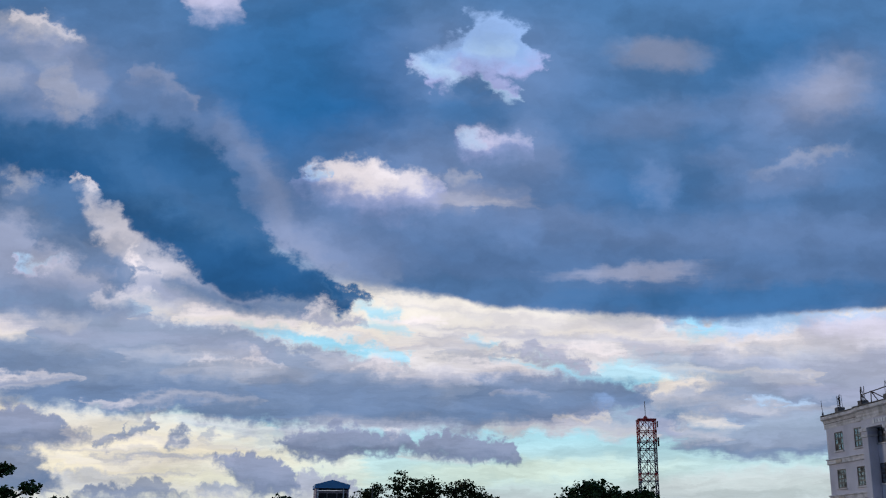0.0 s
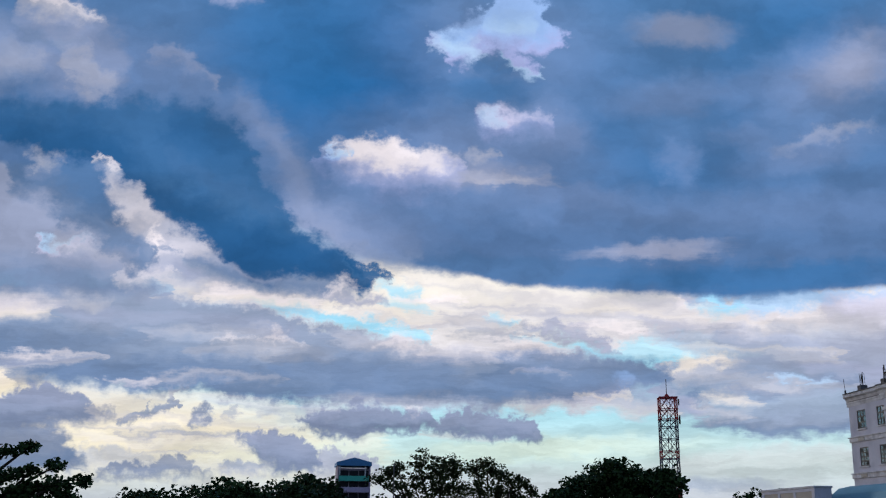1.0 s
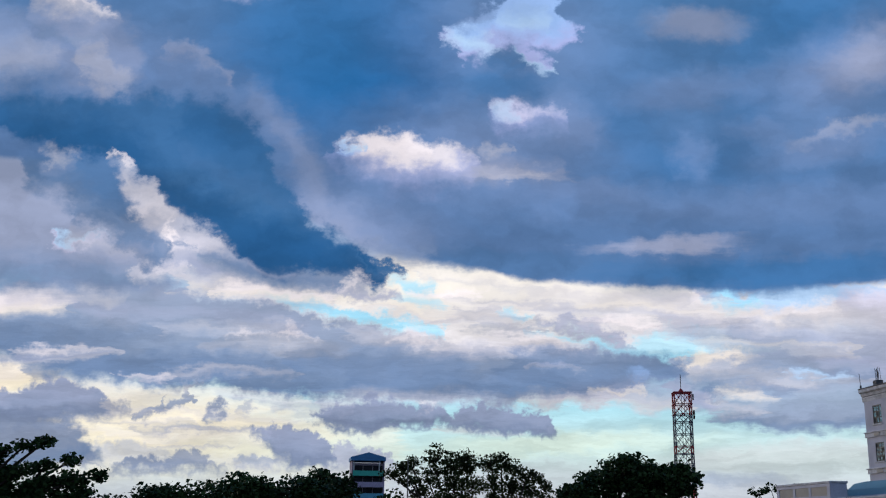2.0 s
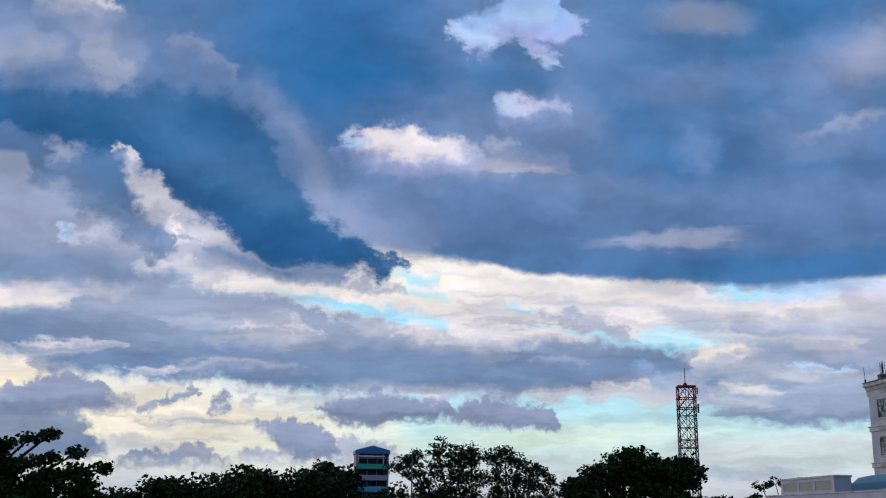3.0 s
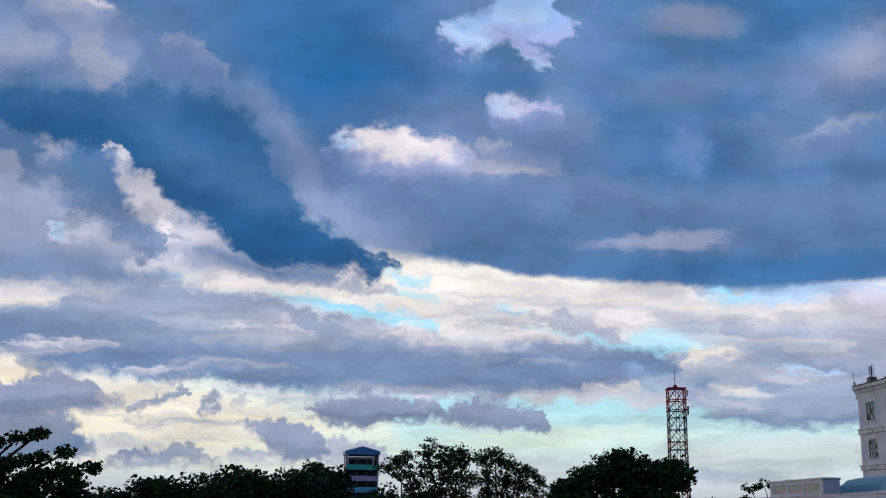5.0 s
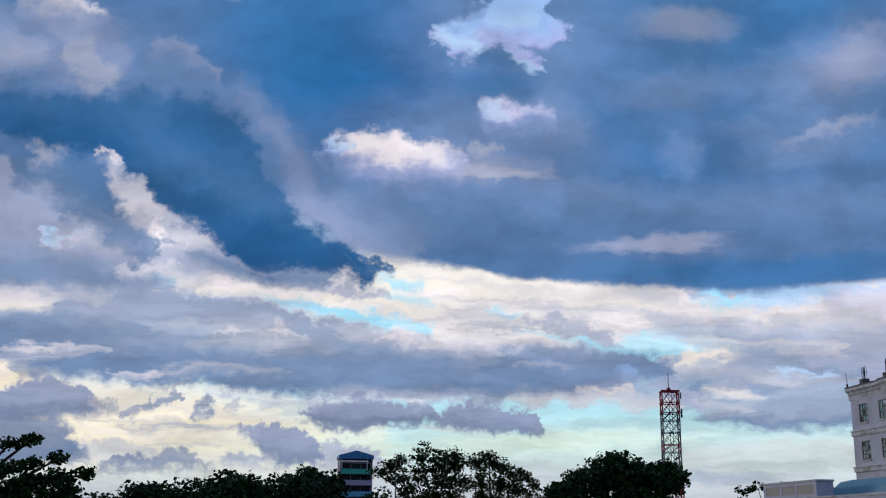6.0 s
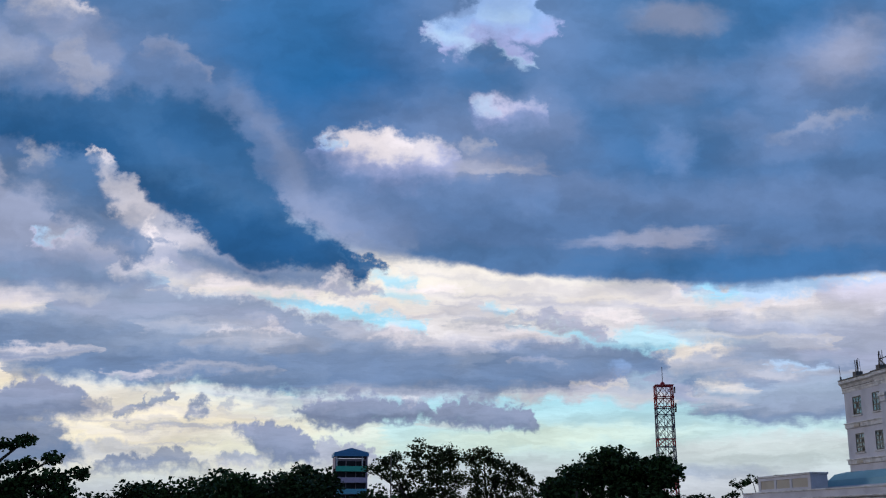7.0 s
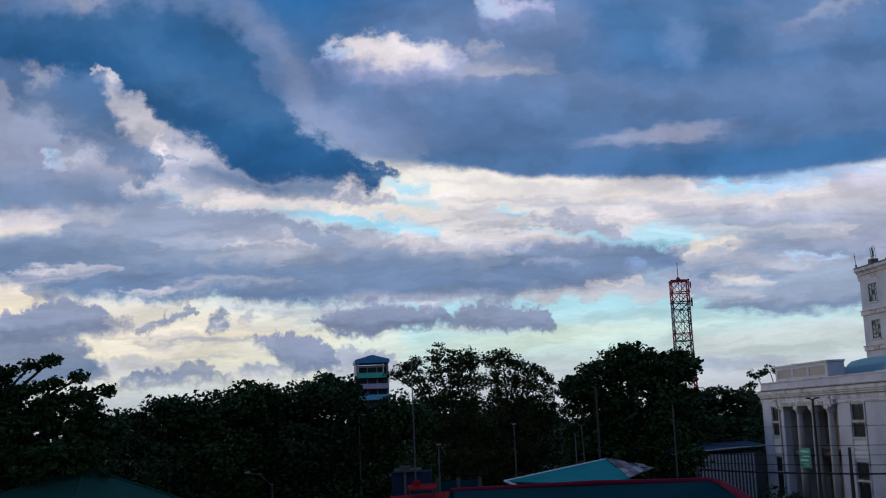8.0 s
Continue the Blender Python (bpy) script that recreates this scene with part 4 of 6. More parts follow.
# near-black: the dimness of openings put into the colour
M_DARK = material("painted_dim_opening", (0.03, 0.028, 0.035), 0.9, 0.2, 1, 0.0)
M_WALLTOP = material("pale_slat_paint", (0.50, 0.54, 0.62), 0.7, 0.2, 4, 0.1)

glass = bpy.data.materials.new("window_glass")
glass.use_nodes = True
gb = glass.node_tree.nodes["Principled BSDF"]
gb.inputs["Base Color"].default_value = (0.35, 0.4, 0.45, 1)
gb.inputs["Roughness"].default_value = 0.04
gb.inputs["Transmission Weight"].default_value = 0.6
gb.inputs["IOR"].default_value = 1.52
M_GLASS = glass
# near-black and dull: the dark of open louvres is painted into these panes
M_DIMGLASS = material("opaque_dark_louvre_glass", (0.02, 0.022, 0.028), 0.4, 0.3, 5, 0.0, gloss=0.08)


# ---- mesh helpers ----
def mesh_object(name, bm, mat, parent=None, label="", smooth=False):
    me = bpy.data.meshes.new(name)
    bmesh.ops.recalc_face_normals(bm, faces=bm.faces)
    bm.to_mesh(me)
    bm.free()
    me.materials.append(mat)
    if smooth:
        for p in me.polygons:
            p.use_smooth = True
    ob = new(name, me)
    if parent:
        ob.parent = parent
    if label:
        ob["label"] = label
    return ob


def part(name, bm, mat, parent, label="", smooth=False):
    return mesh_object(name, bm, mat, parent, label, smooth)


def share(name, me, parent, m):
    ob = new(name, me)
    ob.parent = parent
    ob.matrix_basis = m
    return ob


def thing(name, m, label, category, group="", kind=""):
    ob = new(name)
    ob.matrix_basis = m
    return tagged(ob, label, category, group, kind)


def box(bm, x0, x1, y0, y1, z0, z1, m=None):
    vs = [bm.verts.new(Vector(c) if m is None else m @ Vector(c)) for c in
          ((x0, y0, z0), (x1, y0, z0), (x1, y1, z0), (x0, y1, z0), (x0, y0, z1), (x1, y0, z1), (x1, y1, z1), (x0, y1, z1))]
    for f in ((3, 2, 1, 0), (4, 5, 6, 7), (0, 1, 5, 4), (1, 2, 6, 5), (2, 3, 7, 6), (3, 0, 4, 7)):
        bm.faces.new([vs[i] for i in f])
    return bm


def worn_box(x0, x1, y0, y1, z0, z1, r=0.02):
    bm = box(bmesh.new(), x0, x1, y0, y1, z0, z1)
    bmesh.ops.bevel(bm, geom=bm.edges[:], offset=r, segments=1, affect="EDGES")
    return bm


def tube(bm, pts, radii, n=8, caps=True):
    rings = []
    for i, p in enumerate(pts):
        p = Vector(p)
        d = (Vector(pts[min(i + 1, len(pts) - 1)]) - Vector(pts[max(i - 1, 0)])).normalized()
        a = d.cross(Vector((0, 0, 1)) if abs(d.z) < 0.9 else Vector((1, 0, 0))).normalized()
        b = d.cross(a)
        r = radii[i] if hasattr(radii, "__len__") else radii
        rings.append([bm.verts.new(p + r * (math.cos(k * math.tau / n) * a + math.sin(k * math.tau / n) * b)) for k in range(n)])
    for q, w in zip(rings, rings[1:]):
        for k in range(n):
            bm.faces.new((q[k], q[(k + 1) % n], w[(k + 1) % n], w[k]))
    if caps:
        bm.faces.new(rings[0][::-1]), bm.faces.new(rings[-1])
    return bm


def prism(bm, outline, y0, y1):
    """An outline of (x, z) run along y."""
    a = [bm.verts.new((x, y0, z)) for x, z in outline]
    b = [bm.verts.new((x, y1, z)) for x, z in outline]
    k = len(outline)
    for i in range(k):
        bm.faces.new((a[i], a[(i + 1) % k], b[(i + 1) % k], b[i]))
    bm.faces.new(a[::-1]), bm.faces.new(b)
    return bm


def slab(corners, thick):
    """A flat piece over its corners, some centimetres thick."""
    bm = bmesh.new()
    top = [bm.verts.new(c) for c in corners]
    low = [bm.verts.new((c[0], c[1], c[2] - thick)) for c in corners]
    k = len(corners)
    bm.faces.new(top), bm.faces.new(low[::-1])
    for i in range(k):
        bm.faces.new((top[i], low[i], low[(i + 1) % k], top[(i + 1) % k]))
    return bm


def pierced_wall(bm, x0, x1, y0, y1, z0, z1, holes):
    """A wall in a plane of constant x, between x0 (outside) and x1, with holes (y0, y1, z0, z1) through it."""
    ys = sorted({y0, y1, *[q for h in holes for q in h[:2]]})
    zs = sorted({z0, z1, *[q for h in holes for q in h[2:]]})
    solid = {}
    for i in range(len(ys) - 1):
        for j in range(len(zs) - 1):
            cy, cz = (ys[i] + ys[i + 1]) / 2, (zs[j] + zs[j + 1]) / 2
            solid[i, j] = not any(h[0] < cy < h[1] and h[2] < cz < h[3] for h in holes)
    cache = {}

    def vert(x, y, z):
        key = (x, y, z)
        if key not in cache:
            cache[key] = bm.verts.new(key)
        return cache[key]

    for (i, j), full_cell in solid.items():
        if not full_cell:
            continue
        a, b, c, d = ys[i], ys[i + 1], zs[j], zs[j + 1]
        for x in (x0, x1):
            bm.faces.new([vert(x, a, c), vert(x, b, c), vert(x, b, d), vert(x, a, d)])
        for (di, dj), edge in (((-1, 0), ((a, c), (a, d))), ((1, 0), ((b, c), (b, d))), ((0, -1), ((a, c), (b, c))), ((0, 1), ((a, d), (b, d)))):
            if not solid.get((i + di, j + dj), False):
                (p, q), (r, s) = edge
                bm.faces.new([vert(x0, p, q), vert(x1, p, q), vert(x1, r, s), vert(x0, r, s)])
    return bm


# ---- ground, road ----
bm = bmesh.new()
size = 2400
vs = [bm.verts.new(c) for c in ((-size, -size, 0), (size, -size, 0), (size, size, 0), (-size, size, 0))]
bm.faces.new(vs)
tagged(mesh_object("ground", bm, M_GROUND), "dark earth and grass ground between the trees", "ground", kind="structure")
bm = bmesh.new()
box(bm, 12.5, 21.5, -20, 320, -0.05, 0.02, pose(0, 0, 0, 0, 0, 3))
tagged(mesh_object("road", bm, M_ROAD), "dark asphalt road past the white building", "road", kind="structure")
for side, x in (("near", 12.2), ("far", 21.55)):
    bm = box(bmesh.new(), x, x + 0.25, -20, 320, 0, 0.16, pose(0, 0, 0, 0, 0, 3))
    tagged(mesh_object("kerb", bm, M_KERB), "grey concrete kerb along the asphalt road", "kerb", kind="structure")

# ---- white colonnaded building: low front wing ----
wing = thing("civic_building", pose(28, 85, 0, 0, 0, 5), "white neoclassical two-storey building with columned porch and attic", "building")


def sash(parent, y0, y1, z0, z1, x, cols, rows, label="", bar=0.07, clear=0.0):
    """A window: dark frame with glazing bars, its panes as pieces."""
    bm = bmesh.new()
    w = 0.09
    box(bm, x, x + 0.08, y0, y1, z0, z0 + w), box(bm, x, x + 0.08, y0, y1, z1 - w, z1)
    box(bm, x, x + 0.08, y0, y0 + w, z0 + w, z1 - w), box(bm, x, x + 0.08, y1 - w, y1, z0 + w, z1 - w)
    py, pz = (y1 - y0 - 2 * w) / cols, (z1 - z0 - 2 * w) / rows
    for i in range(1, cols):
        c = y0 + w + i * py
        box(bm, x + 0.01, x + 0.07, c - bar / 2, c + bar / 2, z0 + w, z1 - w)
    for j in range(1, rows):
        c = z0 + w + j * pz
        box(bm, x + 0.015, x + 0.065, y0 + w, y1 - w, c - bar / 2, c + bar / 2)
    win = part("window", bm, M_FRAME, parent, label or "dark window frame with small glazing bars")
    firsts = {}
    luck = random.Random(int(y0 * 31 + z0 * 17))
    for i in range(cols):
        for j in range(rows):
            m = pose(x + 0.035, y0 + w + (i + 0.5) * py, z0 + w + (j + 0.5) * pz)
            mat = M_GLASS if luck.random() < clear else M_DIMGLASS
            if mat not in firsts:
                firsts[mat] = part("pane", box(bmesh.new(), 0, 0.012, -py / 2 + 0.03, py / 2 - 0.03, -pz / 2 + 0.03, pz / 2 - 0.03), mat, win)
                firsts[mat].matrix_basis = m
            else:
                share("pane", firsts[mat].data, win, m)
    return win


BAYS = [(7.75, 9.1), (-7.6, -5.7), (-13.6, -11.7), (-19.0, -17.1)]
holes = []
for a, b in BAYS:
    holes += [(a, b, 6.3, 8.6), (a, b, 1.6, 4.6)]
bm = pierced_wall(bmesh.new(), 0, 0.35, -24, -3.4, 0, 9.0, [h for h in holes if h[1] < -3.4])
part("wall", bm, M_WHITE, wing)
bm = pierced_wall(bmesh.new(), 0, 0.35, 7.6, 11.25, 0, 9.0, [h for h in holes if h[0] > 7.6])
part("wall", bm, M_WHITE, wing)
part("end_wall", worn_box(0.35, 12.5, 10.9, 11.25, 0, 9.0), M_WHITE, wing)
part("end_wall", worn_box(0.35, 12.5, -24, -23.65, 0, 9.0), M_WHITE, wing)
part("back_wall", worn_box(12.5, 12.85, -24, 11.25, 0, 9.0), M_WHITE, wing)
part("flat_roof", worn_box(0.36, 12.5, -23.6, 10.9, 9.1, 9.35), M_CONC, wing)
part("floor", box(bmesh.new(), 0.36, 12.4, -23.6, 10.8, 4.85, 5.15), M_INNER, wing)
# porch: back wall with tall dark doorways, returns, columns
bm = pierced_wall(bmesh.new(), 3.0, 3.3, -3.4, 7.6, 0, 9.0, [(-2.2, -0.9, 1.2, 4.4), (0.8, 2.9, 1.2, 4.6), (4.6, 5.9, 1.2, 4.4), (-2.2, -0.9, 5.4, 8.2), (0.8, 2.9, 5.4, 8.2), (4.6, 5.9, 5.4, 8.2)])
part("porch_wall", bm, M_BEIGE, wing)
part("porch_return", worn_box(0.36, 3.3, -3.4, -3.05, 0, 9.0), M_WHITE, wing)
part("porch_return", worn_box(0.36, 3.0, 7.6, 7.95, 0, 9.0), M_WHITE, wing)
part("porch_floor", worn_box(-0.3, 3.0, -3.0, 7.6, 0, 1.2), M_CONC, wing)
part("porch_ceiling", box(bmesh.new(), 0.41, 3.0, -3.0, 7.6, 8.72, 9.0), M_INNER, wing)


def column(y, r):
    bm = tube(bmesh.new(), [(0.05, y, z) for z in (1.55, 3.5, 6.0, 8.05)], [r, r * 0.99, r * 0.94, r * 0.86], 20)
    c = part("column", bm, M_COLUMN, wing, "smooth tapering stone column", True)
    part("capital", tube(bmesh.new(), [(0.05, y, z) for z in (8.05, 8.15, 8.3, 8.34)], [r * 0.9, r * 1.05, r * 1.28, r * 1.28], 20), M_TRIM, c)
    part("abacus", worn_box(0.05 - r * 1.3, 0.05 + r * 1.3, y - r * 1.3, y + r * 1.3, 8.34, 8.6), M_TRIM, c)
    part("base", tube(bmesh.new(), [(0.05, y, z) for z in (1.2, 1.35, 1.4, 1.55)], [r * 1.3, r * 1.3, r * 1.15, r * 1.02], 20), M_TRIM, c)


for y in (3.5, 0.65, -2.2):
    column(y, 0.3)
pier = part("pier", worn_box(-0.2, 0.4, 6.2, 6.85, 1.2, 8.35, 0.04), M_WHITE, wing)
part("capital", worn_box(-0.28, 0.48, 6.1, 6.95, 8.35, 8.6, 0.04), M_TRIM, pier)
part("architrave", worn_box(-0.3, 0.4, -3.4, 7.7, 8.6, 9.0), M_TRIM, wing)
CORNICE = [(0, 0), (-0.04, 0), (-0.04, 0.22), (-0.1, 0.3), (-0.1, 0.46), (-0.22, 0.5), (-0.22, 0.6), (-0.3, 0.64), (-0.3, 0.84), (-0.22, 0.92), (0.4, 0.92), (0.4, 0)]
part("cornice", prism(bmesh.new(), [(x, z + 9.0) for x, z in CORNICE], -24.3, 11.4), M_TRIM, wing)
part("cornice_cap", worn_box(-0.33, 0.3, -24.3, 11.42, 9.92, 9.97, 0.015), M_CONC, wing, "grey weathered cap of the cornice")
# raised dark strip, no groove: paints the shadow line under the cornice
part("drip_groove", worn_box(-0.13, -0.1, -24.2, 11.35, 9.3, 9.36, 0.01), M_CONC, wing, "thin dark strip painting the shadow line under the cornice")
part("string_band", worn_box(-0.08, 0.0, -24, -3.4, 8.72, 8.86), M_TRIM, wing)
part("parapet", worn_box(0.0, 0.3, -24.1, 11.25, 9.97, 10.55), M_WHITE, wing)
part("parapet_mould", worn_box(-0.07, 0.0, -24.1, 11.3, 10.02, 10.1, 0.015), M_TRIM, wing)
part("parapet_cap", worn_box(-0.06, 0.36, -24.2, 11.3, 10.55, 10.66), M_TRIM, wing)
# attic with three recessed panels
bm = pierced_wall(bmesh.new(), 0.0, 0.25, -2.4, 7.7, 10.66, 11.72, [(-1.9, 1.0, 10.85, 11.5), (1.4, 4.0, 10.85, 11.5), (4.4, 7.2, 10.85, 11.5)])
attic = part("attic", bm, M_WHITE, wing)
part("attic_core", worn_box(0.25, 1.3, -2.4, 7.7, 10.66, 11.72), M_WHITE, attic)
for a, b in ((-1.9, 1.0), (1.4, 4.0), (4.4, 7.2)):
    part("panel", worn_box(0.04, 0.246, a + 0.004, b - 0.004, 10.854, 11.496, 0.01), M_BEIGE, attic, "recessed beige panel")
part("attic_cap", worn_box(-0.07, 1.37, -2.48, 7.78, 11.72, 11.88, 0.03), M_TRIM, attic)
# frieze lettering too worn to read
for y in (7.25, -2.95):
    con = part("console", prism(bmesh.new(), [(-0.3, 8.45), (-0.36, 8.55), (-0.36, 8.75), (-0.42, 8.95), (-0.44, 9.28), (-0.3, 9.28)], y - 0.18, y + 0.18), M_TRIM, wing, "scrolled console bracket")
    part("scroll", tube(bmesh.new(), [(-0.44, y - 0.2, 9.16), (-0.44, y + 0.2, 9.16)], 0.1, 10), M_TRIM, con)
part("architrave_fillet", worn_box(-0.34, -0.3, -3.4, 7.7, 8.62, 8.67, 0.008), M_BEIGE, wing)
y = 6.4
rnd = random.Random(4)
while y > -1.6:
    w = rnd.uniform(0.25, 0.45)
    part("letter_bar", box(bmesh.new(), -0.33, -0.304, y - w, y, 8.7, 8.92), M_BEIGE, wing)
    y -= w + rnd.choice((0.12, 0.14, 0.5))
for (a, b), deep in zip(BAYS, (1, 1, 1, 1)):
    sash(wing, a, b, 7.45, 8.6, 0.05, 2, 1, "upper dark sash of the tall window")
    sash(wing, a, b, 6.3, 7.3, 0.05, 2, 1, "lower dark sash of the tall window")
    part("transom", worn_box(-0.06, 0.2, a - 0.05, b + 0.05, 7.3, 7.45), M_TRIM, wing)
    part("sill", worn_box(-0.12, 0.2, a - 0.12, b + 0.12, 6.18, 6.3), M_TRIM, wing)
    part("spandrel_panel", worn_box(-0.05, 0.0, a, b, 5.5, 6.05), M_LETTER, wing, "pale raised panel under the window")
    part("spandrel_panel", worn_box(-0.05, 0.0, a, b, 4.85, 5.35), M_LETTER, wing, "pale raised panel under the window")
    sash(wing, a, b, 3.4, 4.6, 0.05, 2, 1, "upper dark sash of the ground-floor window")
    sash(wing, a, b, 1.6, 3.25, 0.05, 2, 1, "lower dark sash of the ground-floor window")
    part("transom", worn_box(-0.06, 0.2, a - 0.05, b + 0.05, 3.25, 3.4), M_TRIM, wing)
    part("window_surround", worn_box(-0.07, 0.0, a - 0.22, a - 0.04, 1.5, 8.7), M_TRIM, wing)
    part("window_surround", worn_box(-0.07, 0.0, b + 0.04, b + 0.22, 1.5, 8.7), M_TRIM, wing)
part("plinth", worn_box(-0.15, 0.0, -24.1, -3.4, 0, 1.2, 0.04), M_CONC, wing)
# set-back teal roof behind the attic
bm = prism(bmesh.new(), [(3.0, 10.3), (3.0, 10.95), (3.25, 11.4), (3.8, 11.85), (4.8, 12.05), (12.4, 12.4), (12.4, 10.3)], -24, 1.8)
part("teal_roof", bm, M_TEALROOF, wing, "pale teal metal roof with curved edge")
part("roof_curb", worn_box(2.6, 2.99, -24, 2.0, 9.3, 10.9), M_WHITE, wing)
part("end_curb", worn_box(2.3, 3.3, 1.85, 2.7, 9.3, 11.5), M_BEIGE, wing)

banner = thing("banner", pose(28, 85, 0, 0, 0, 5) @ pose(-0.25, 2.5, 4.65), "green printed banner hung between porch columns", "banner")
part("sheet", worn_box(-0.01, 0.01, -1.1, 1.1, -0.75, 0.75, 0.004), M_SIGN, banner)
for k, (a, b) in enumerate(((-0.8, 0.8), (-0.9, 0.5), (-0.6, 0.9), (-0.7, 0.3))):
    part("print_bar", box(bmesh.new(), -0.016, -0.012, a, b, 0.42 - k * 0.33, 0.56 - k * 0.33), M_SIGNINK, banner)

# ---- tall wing behind ----
tall = thing("tall_building", pose(41, 110, 0, 0, 0, 5), "white five-storey neoclassical building with bracketed cornice, unfinished top", "building")
FLOORS = [(18.2, 19.95), (14.7, 16.45), (11.2, 12.95)]
COLS = [(-4.5, -2.75), (-8.45, -6.7), (-13.2, -11.0), (-17.2, -15.0), (-21.2, -19.0)]
holes = [(a, b, c, d) for a, b in COLS for c, d in FLOORS]
bm = pierced_wall(bmesh.new(), 0, 0.35, -32, -1.15, 0, 20.45, holes)
part("wall", bm, M_WHITE, tall)
part("end_wall", worn_box(0.35, 14, -1.5, -1.15, 0, 20.45), M_WHITE, tall)
part("end_wall", worn_box(0.35, 14, -32, -31.65, 0, 20.45), M_WHITE, tall)
part("back_wall", worn_box(14, 14.35, -32, -1.15, 0, 20.45), M_WHITE, tall)
part("flat_roof", worn_box(0.36, 14, -31.6, -1.5, 21.0, 21.3), M_CONC, tall)
for z in (10.4, 13.9, 17.3):
    part("floor", box(bmesh.new(), 0.36, 13.9, -31.6, -1.55, z, z + 0.25), M_INNER, tall)
part("room_wall", box(bmesh.new(), 5.0, 5.2, -31.6, -1.55, 10.7, 20.4), M_INNER, tall)
for a, b in COLS:
    for c, d in FLOORS:
        sash(tall, a, b, c, d, 0.03, 3, 4 if c < 18 else 3, bar=0.12, clear=0.7)
        part("sill", worn_box(-0.12, 0.2, a - 0.1, b + 0.1, c - 0.14, c), M_TRIM, tall)
BIG = [(0.3, 0), (-0.03, 0), (-0.03, 0.25), (-0.06, 0.32), (-0.06, 0.5), (-0.16, 0.75), (-0.32, 0.86), (-0.36, 0.9), (-0.36, 1.12), (-0.3, 1.2), (0.3, 1.2)]
bm = prism(bmesh.new(), [(x, z + 20.45) for x, z in BIG], -9.9, -0.85)
part("cornice", bm, M_TRIM, tall, "deep moulded cornice with grey weathered soffit")
bm = prism(bmesh.new(), [(x - 0.9, z + 20.3) for x, z in BIG], -32.3, -9.3)
part("cornice", bm, M_TRIM, tall, "deep moulded cornice with grey weathered soffit")
part("cornice_cap", worn_box(-0.4, 0.25, -9.3, -0.82, 21.65, 21.74, 0.02), M_CONC, tall, "grey weathered cap of the cornice")
part("cornice_cap", worn_box(-1.3, -0.6, -32.3, -9.27, 21.5, 21.6, 0.02), M_CONC, tall, "grey weathered cap of the cornice")
# same dark strip again, the tall cornice's underside shade put into colour
part("drip_groove", worn_box(-0.1, -0.02, -9.8, -1.1, 20.9, 20.95, 0.01), M_CONC, tall, "thin dark strip painting the shadow line under the cornice")
part("frieze", worn_box(-0.9, 0.0, -32, -9.9, 19.55, 20.32), M_WHITE, tall)
for z, h in ((17.0, 0.42), (13.6, 0.42)):
    part("band", worn_box(-0.14, 0.0, -9.8, -1.05, z, z + h, 0.03), M_TRIM, tall)
    part("band_cap", worn_box(-0.22, 0.0, -9.8, -0.95, z + h, z + h + 0.1), M_TRIM, tall)
    part("cartouche", worn_box(-0.2, -0.14, -4.2, -3.0, z + 0.06, z + h - 0.06), M_BEIGE, tall)
for y in (-11.0, -15.2, -19.4, -23.6):
    p = part("pier", worn_box(-0.9, 0.0, y, y + 1.1, 0, 18.75, 0.04), M_WHITE, tall)
    part("capital", worn_box(-1.0, 0.0, y - 0.1, y + 1.2, 18.75, 18.95), M_TRIM, p)
    part("capital", worn_box(-1.06, 0.0, y - 0.16, y + 1.26, 19.25, 19.55), M_TRIM, p)
    part("neck", worn_box(-0.93, 0.0, y - 0.02, y + 1.12, 18.95, 19.25), M_WHITE, p)
y = -12.2
rnd = random.Random(7)
while y > -20:
    w = rnd.uniform(0.25, 0.42)
    part("letter_bar", box(bmesh.new(), -0.96, -0.9, y - w, y, 19.8, 20.15), M_LETTER, tall)
    y -= w + 0.16
# unfinished column stubs with reinforcing bars
def stub(y, x, w, h, bars):
    s = part("column_stub", worn_box(x, x + w, y - w, y, 21.6, 21.6 + h, 0.02), M_CONC, tall, "dark bare concrete column stub")
    r = random.Random(int(y * 10))
    for _ in range(bars):
        px, py = x + r.uniform(0.08, w - 0.08), y - r.uniform(0.08, w - 0.08)
        part("rebar", tube(bmesh.new(), [(px, py, 21.6 + h), (px + r.uniform(-0.08, 0.08), py + r.uniform(-0.08, 0.08), 21.6 + h + r.uniform(0.9, 1.3))], 0.022, 4), M_STEEL, s)


stub(-3.9, -0.3, 0.7, 0.6, 9)
stub(-0.9, -0.2, 0.15, 0.5, 2)
stub(-8.9, -0.5, 0.7, 0.6, 9)
stub(-13.6, -0.5, 0.8, 0.6, 9)
frame_ob = thing("steel_frame", pose(41, 110, 0, 0, 0, 5), "dark steel angle frame standing on the unfinished roof edge", "frame")
FR = [((-1.0, -10.6, 21.5), (-1.0, -10.7, 22.5)), ((-1.0, -10.7, 22.5), (-1.0, -15.5, 22.65)), ((-1.0, -12.4, 21.5), (-1.0, -12.5, 22.6)),
      ((-1.0, -10.7, 22.5), (-1.0, -12.2, 21.5)), ((-1.0, -15.3, 21.5), (-1.0, -15.5, 22.65)), ((-1.0, -12.5, 22.6), (-0.2, -14.4, 21.5)),
      ((-1.0, -12.5, 22.6), (-0.2, -12.5, 21.5))]
for a, b in FR:
    part("bar", tube(bmesh.new(), [a, b], 0.05, 5), M_STEEL, frame_ob)

# ---- lattice tower ----
mast = thing("lattice_tower", pose(38.75, 180, 0, 0, 0, -4), "red and white painted steel lattice tower with lightning rod", "tower")
